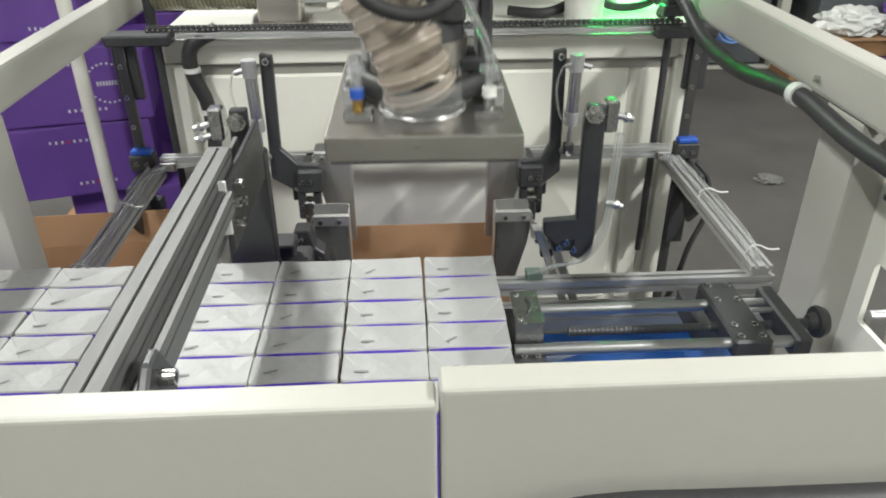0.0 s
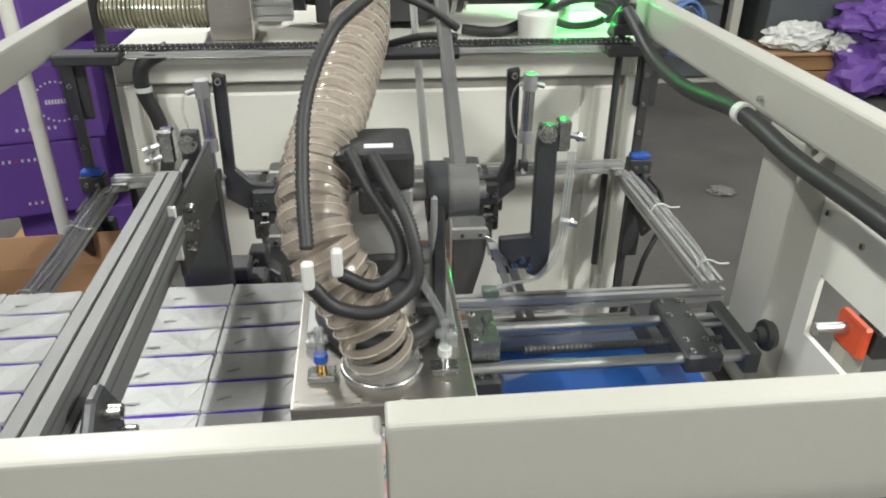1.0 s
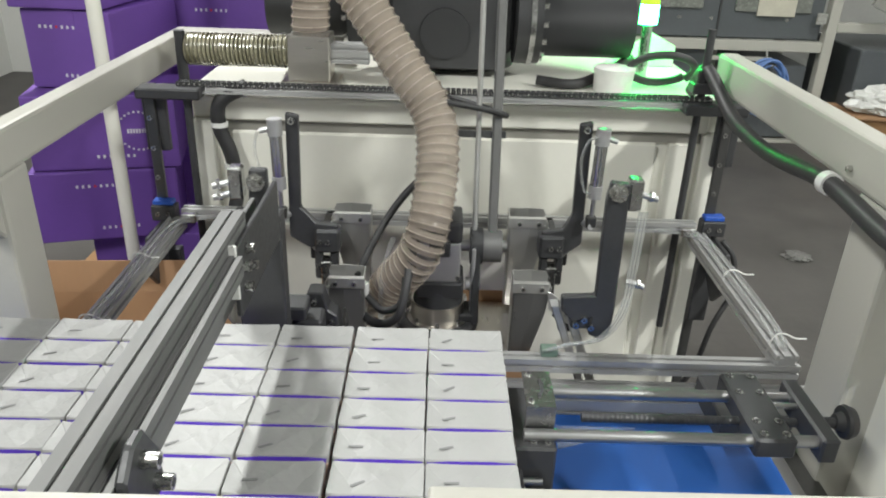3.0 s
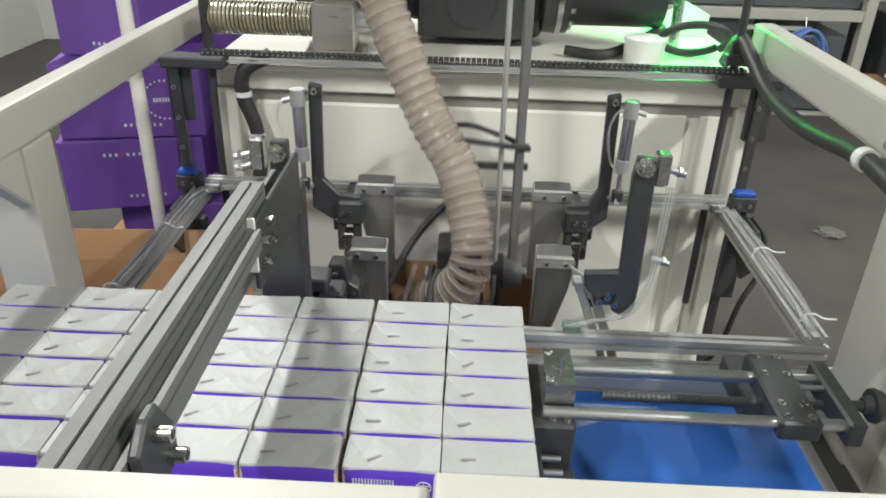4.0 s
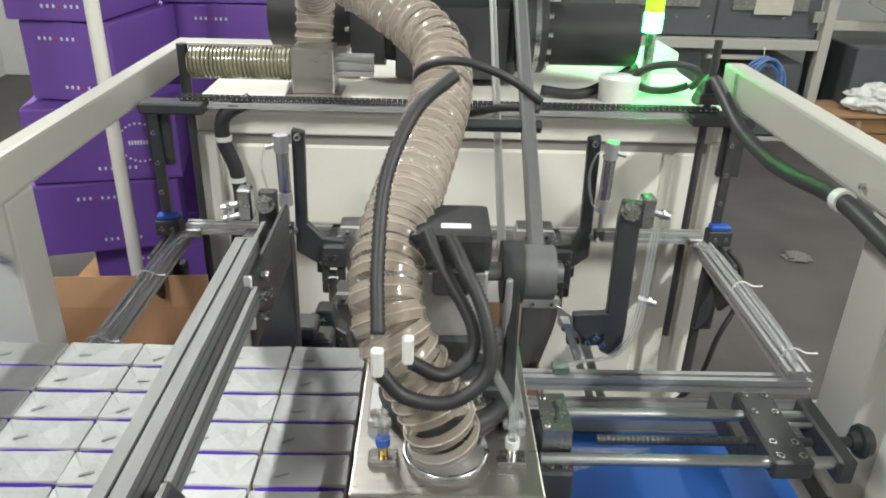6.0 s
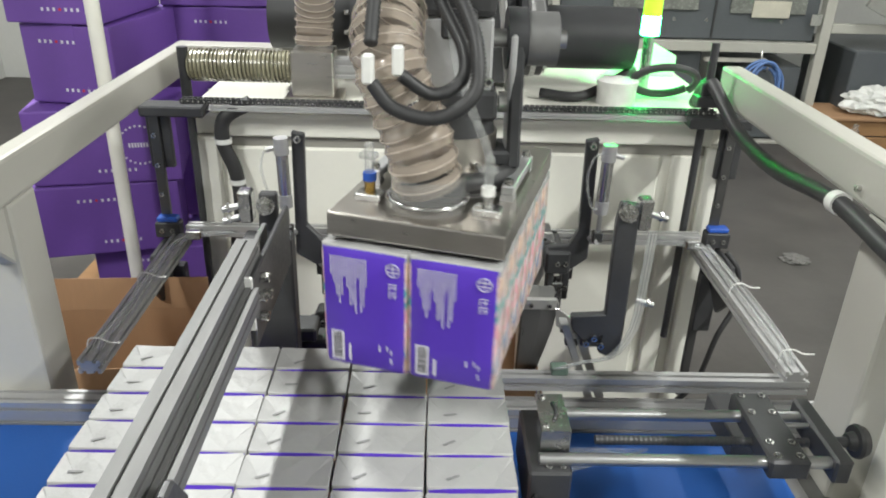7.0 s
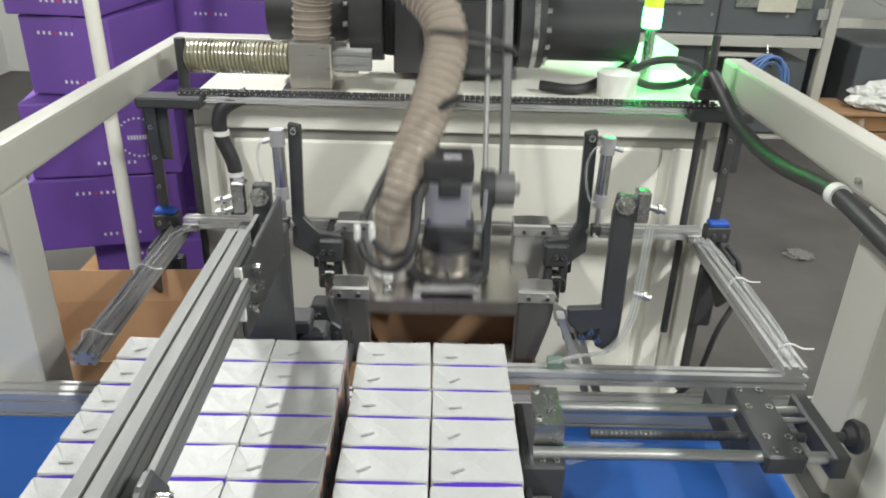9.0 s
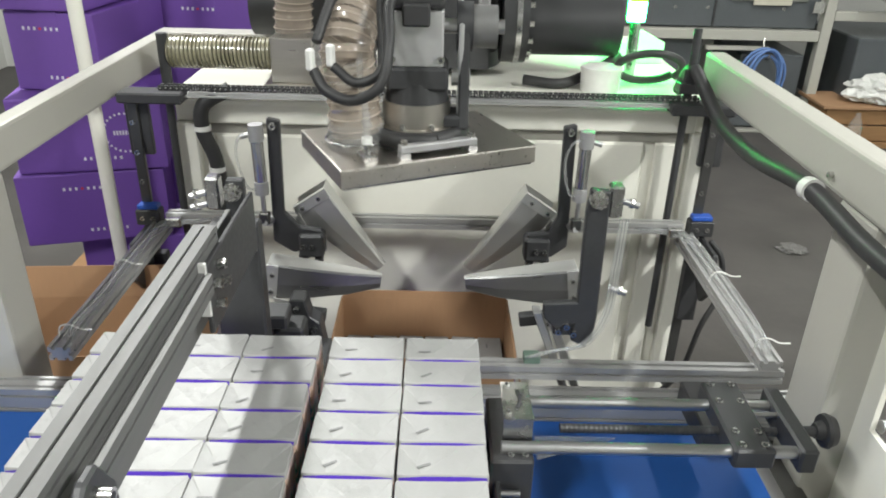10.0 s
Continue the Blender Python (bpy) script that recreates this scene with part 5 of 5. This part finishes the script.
# ---- what moves ----
GRIP = [
    (0.0, -0.004, 1.19, 1.36, -1), (0.1, 0.0, 1.15, 1.30, 0), (0.2, 0.0, 1.115, 1.235, 0), (0.3, -0.003, 1.10, 1.14, 0), (0.4, -0.006, 1.09, 1.07, 0), (0.5, -0.008, 1.089, 1.043, 0),
    (1.05, -0.008, 1.089, 1.043, 0), (1.2, -0.006, 1.09, 1.085, 0), (1.3, -0.004, 1.10, 1.18, 0), (1.4, -0.004, 1.13, 1.27, 0), (1.5, -0.006, 1.15, 1.33, 0), (1.6, 0.0, 1.13, 1.372, 0), (1.8, 0.008, 1.10, 1.394, -2),
    (1.9, 0.0, 1.22, 1.365, -12), (2.0, -0.012, 1.38, 1.33, -31), (2.1, 0.008, 1.49, 1.328, -58), (2.2, 0.008, 1.63, 1.318, -78), (2.3, 0.0, 1.72, 1.27, -88), (2.4, 0.0, 1.765, 1.19, -90), (2.5, 0.0, 1.78, 1.105, -90),
    (2.6, 0.002, 1.765, 1.03, -90), (2.7, 0.004, 1.755, 0.96, -90), (2.8, 0.004, 1.755, 0.88, -90), (3.0, 0.0, 1.755, 0.73, -90), (3.2, 0.0, 1.755, 0.64, -90), (3.5, 0.0, 1.755, 0.462, -90), (3.85, 0.0, 1.755, 0.462, -90),
    (4.1, 0.0, 1.755, 0.72, -90), (4.3, 0.0, 1.77, 1.03, -89), (4.4, 0.0, 1.78, 1.165, -89), (4.5, 0.0, 1.77, 1.253, -88), (4.6, 0.008, 1.64, 1.31, -80), (4.7, 0.012, 1.465, 1.339, -66), (4.9, 0.0, 1.31, 1.338, -40), (5.0, -0.01, 1.235, 1.338, -20.5),
    (5.1, 0.0, 1.16, 1.315, -8), (5.2, 0.012, 1.11, 1.26, -1), (5.3, 0.0, 1.10, 1.15, 0), (5.4, -0.01, 1.095, 1.07, 0), (5.55, -0.014, 1.089, 1.043, 0), (6.3, -0.014, 1.089, 1.043, 0), (6.45, -0.008, 1.10, 1.14, 0), (6.6, 0.0, 1.13, 1.29, 0), (6.7, 0.01, 1.12, 1.36, -1), (6.8, 0.012, 1.10, 1.393, -2.5),
    (6.9, 0.005, 1.17, 1.372, -7), (7.0, -0.008, 1.27, 1.348, -16.8), (7.1, 0.0, 1.40, 1.33, -42), (7.2, 0.014, 1.52, 1.322, -64), (7.3, 0.008, 1.66, 1.285, -82), (7.4, 0.0, 1.75, 1.225, -89), (7.5, 0.0, 1.78, 1.165, -90), (7.6, 0.006, 1.76, 1.10, -90), (7.7, 0.01, 1.755, 0.985, -90),
    (7.8, 0.008, 1.755, 0.893, -90), (8.0, 0.0, 1.755, 0.76, -90), (8.2, 0.0, 1.755, 0.685, -90), (8.45, 0.0, 1.755, 0.662, -90), (8.85, 0.0, 1.755, 0.662, -90), (9.0, 0.008, 1.755, 0.90, -90), (9.1, 0.015, 1.745, 1.122, -90), (9.2, 0.012, 1.755, 1.235, -90),
    (9.3, 0.005, 1.77, 1.256, -90), (9.5, -0.002, 1.785, 1.259, -91), (9.8, -0.002, 1.78, 1.262, -89), (9.9, -0.008, 1.71, 1.275, -82), (10.0, -0.016, 1.585, 1.287, -65)]
TIMES = [k / 10 for k in range(101)]


def glide(rows, t):
    """The row at t, eased between the given rows without overshoot."""
    if t <= rows[0][0]:
        return list(rows[0][1:])
    for i, (r0, r1) in enumerate(zip(rows, rows[1:])):
        if t <= r1[0] + 1e-9:
            h = r1[0] - r0[0]
            u = (t - r0[0]) / h
            out = []
            for c in range(1, len(r0)):
                d = (r1[c] - r0[c]) / h
                def slope(a, b):
                    if a * b <= 0:
                        return 0.0
                    return 2 * a * b / (a + b)
                m0 = slope((r0[c] - rows[i - 1][c]) / (r0[0] - rows[i - 1][0]), d) if i > 0 else d
                m1 = slope(d, (rows[i + 2][c] - r1[c]) / (rows[i + 2][0] - r1[0])) if i + 2 < len(rows) else d
                out.append((2 * u ** 3 - 3 * u * u + 1) * r0[c] + (u ** 3 - 2 * u * u + u) * h * m0 + (3 * u * u - 2 * u ** 3) * r1[c] + (u ** 3 - u * u) * h * m1)
            return out
    return list(rows[-1][1:])


def grip_pose(t):
    x, y, z, yaw = glide(GRIP, t)
    return pose(x, y, z, 0, 0, yaw)


WPY, WPZ = 0.03, 0.212


def elbow(t):
    """The wrist pivot and the elbow above the shoulder, in one upright plane."""
    x, y, z, yaw = glide(GRIP, t)
    wy, wz = y + WPY, z + WPZ
    dy, dz = wy - SHY, wz - SHZ
    d = math.hypot(dy, dz)
    a = math.acos(max(-1, min(1, (LU * LU + d * d - LF * LF) / (2 * LU * d))))
    ang = math.atan2(dz, dy) - a
    return x, wy, wz, SHY + LU * math.cos(ang), SHZ + LU * math.sin(ang)


def leaning(x, y, z, ty, tz):
    """A pose at a place whose z axis points at (ty, tz) in the upright plane."""
    return pose(x, y, z, -math.degrees(math.atan2(ty - y, tz - z)), 0, 0)


SHIFT_FIRST = [(0.0, 0.0), (1.25, 0.0), (1.5, 0.062), (1.8, 0.212), (1.95, 0.230), (2.75, 0.230), (2.95, 0.255), (10.0, 0.255)]
SHIFT_NEXT = [(0.0, 0.0), (1.25, 0.0), (1.5, 0.062), (1.8, 0.212), (1.95, 0.230), (2.75, 0.230), (2.95, 0.251), (6.4, 0.251), (6.6, 0.30), (6.9, 0.482), (7.05, 0.497), (7.85, 0.497), (8.02, 0.514), (10.0, 0.514)]
SHIFT_LAST = [(0.0, 0.0), (1.25, 0.0), (1.5, 0.062), (1.8, 0.212), (1.95, 0.230), (2.75, 0.230), (2.95, 0.247), (6.4, 0.247), (6.6, 0.30), (6.9, 0.482), (7.05, 0.495), (10.0, 0.495)]


def pack_rows(col, row, jx, jy, jr):
    x0 = 0.124 - PL / 2 - col * PITCH + jx
    y0 = YREAR - RPITCH / 2 - (5 - row) * RPITCH + jy
    pair = col // 2
    rows = []
    if pair == 0:
        grab, drop = 1.05, 3.7
    elif pair == 1:
        grab, drop = 6.3, 8.6
    else:
        grab, drop = 99, 99
    table = SHIFT_FIRST if pair <= 1 else SHIFT_NEXT if pair == 2 else SHIFT_LAST
    hold = None
    times = TIMES if pair < 2 else [t for t in TIMES if any(abs(t - k[0]) < 1.0 for k in table)] + [10.0]
    for t in sorted(set(times)):
        if t < grab:
            s = 0.0 if pair == 0 else glide(table, t)[0]
            m = pose(x0 + s, y0, ZBELT + 0.001, 0, 0, jr)
        else:
            if hold is None:
                s = 0.0 if pair == 0 else glide(table, grab)[0]
                hold = grip_pose(grab).inverted() @ pose(x0 + s, y0, ZBELT + 0.001, 0, 0, jr)
            m = grip_pose(min(t, drop)) @ hold
        rows.append((t, m))
    return rows


# the ribbed hose, in short stiff pieces
hose = thing("suction_hose", "clear smoky ribbed suction hose between manifold and gripper", "suction hose")
NH = 64
HR, PIECE = 0.0505, 0.0215
bm = bmesh.new()
rings = []
for q in range(9):
    z = (q / 8 - 0.5) * PIECE * 1.16
    r = HR * (0.972 + 0.028 * math.cos(2 * math.pi * z / PIECE))
    rings.append([bm.verts.new((r * math.cos(a), r * math.sin(a), z + 0.0035 * math.sin(a))) for a in (2 * math.pi * k / 24 for k in range(24))])
for r0, r1 in zip(rings, rings[1:]):
    for k in range(24):
        bm.faces.new((r0[k], r0[(k + 1) % 24], r1[(k + 1) % 24], r1[k])).smooth = True
ringp = [(HR * math.cos(a), HR * math.sin(a), 0.0035 * math.sin(a)) for a in (2 * math.pi * k / 24 for k in range(25))]
sweep(bm, ringp, 0.0014, 6, mat=1)
HOSEMESH = mesh_of("hose_piece", bm, [HOSE, RIB])
PIECES = []
for k in range(NH):
    o = new("hose_piece", HOSEMESH)
    o.parent = hose
    PIECES.append(o)


def hose_line(t):
    """NH + 1 evenly spaced places along the hose, from the gripper's collar to the manifold."""
    g = grip_pose(t)
    x, wy, wz, ey, ez = elbow(t)
    p0 = g @ Vector((HPX, HPY, 0.030))
    up = Vector((0, (ey - wy) / LF, (ez - wz) / LF))
    clamp = Vector((x - 0.014, wy, wz)) + up * 0.345 + Vector((0, -0.005, 0))
    q = min(1.0, -glide(GRIP, t)[3] / 90)
    k = q * max(0.0, min(1.0, (0.96 - g.translation.z) / 0.30))
    clamp = clamp - up * 0.07 * k + Vector((0, -0.07 * k, 0))
    side = -0.085 * (1 - q) ** 1.5 + 0.010 * q + 0.135 * k * k
    low_mid = Vector((p0.x + side, p0.y + 0.055 * (1 - q) + 0.01 * q - 0.11 * k, p0.z + 0.215 - 0.03 * q + 0.065 * k))
    end = Vector((-0.355, 2.15, 1.385))
    ctrl = [p0, p0 + Vector((-0.022 * (1 - q) ** 1.5, 0.0, 0.07)), low_mid, clamp, clamp + up * 0.14 + Vector((-0.045 - 0.04 * q, 0.03, 0)), Vector((-0.30, (clamp.y + 2.15) / 2, max(clamp.z + 0.1, 1.62))), end + Vector((0.01, -0.01, 0.12)), end]
    pts = spline(ctrl, 14)
    acc = [0.0]
    for a, b in zip(pts, pts[1:]):
        acc.append(acc[-1] + (b - a).length)
    out, j = [], 0
    for k in range(NH + 1):
        s = acc[-1] * k / NH
        while j < len(acc) - 2 and acc[j + 1] < s:
            j += 1
        u = (s - acc[j]) / max(1e-9, acc[j + 1] - acc[j])
        out.append(pts[j].lerp(pts[j + 1], u))
    return out


def motions():
    walk(grip, [(t, grip_pose(t)) for t in TIMES])
    wrist_rows, fore_rows, rod_rows, upper_rows = [], [], [], []
    for t in TIMES:
        x, wy, wz, ey, ez = elbow(t)
        gx, gy, gz, _ = glide(GRIP, t)
        wrist_rows.append((t, pose(gx, gy, gz)))
        fore_rows.append((t, leaning(x, wy, wz, ey, ez)))
        rod_rows.append((t, leaning(x, wy - 0.03, wz - 0.09, ey - 0.03, ez - 0.09)))
        upper_rows.append((t, leaning(x, SHY, SHZ, ey, ez)))
    walk(WRIST, wrist_rows)
    walk(BUNDLE, [(t, m @ pose(0, 0, 0.012 + 0.065 * (1 - min(1.0, -glide(GRIP, t)[3] / 90) ** 2), 0, 0, glide(GRIP, t)[3] * 0.48)) for t, m in wrist_rows])
    walk(FORE, fore_rows)
    walk(ROD, rod_rows)
    walk(UPPER, upper_rows)
    for ob, col, row, jx, jy, jr in PACKS:
        walk(ob, pack_rows(col, row, jx, jy, jr))
    lines = [hose_line(t) for t in TIMES]
    for k, o in enumerate(PIECES):
        rows = []
        for t, line in zip(TIMES, lines):
            a, b = line[k], line[k + 1]
            rows.append((t, Matrix.Translation((a + b) / 2) @ (b - a).to_track_quat("Z", "Y").to_matrix().to_4x4()))
        walk(o, rows)
    for c, at, turn, swing, (px, pz) in CHUTES:
        late = 0.0 if turn == 0 else 0.085
        rows = [(0.0, 0), (9.33 + late, 0), (9.40 + late, swing * 0.16), (9.50 + late, swing), (10.0, swing)]
        walk(c, [(t, pose(*at, 0, 0, turn) @ pose(px, 0, pz, 0, -a, 0) @ pose(-px, 0, -pz)) for t, a in rows])


motions()
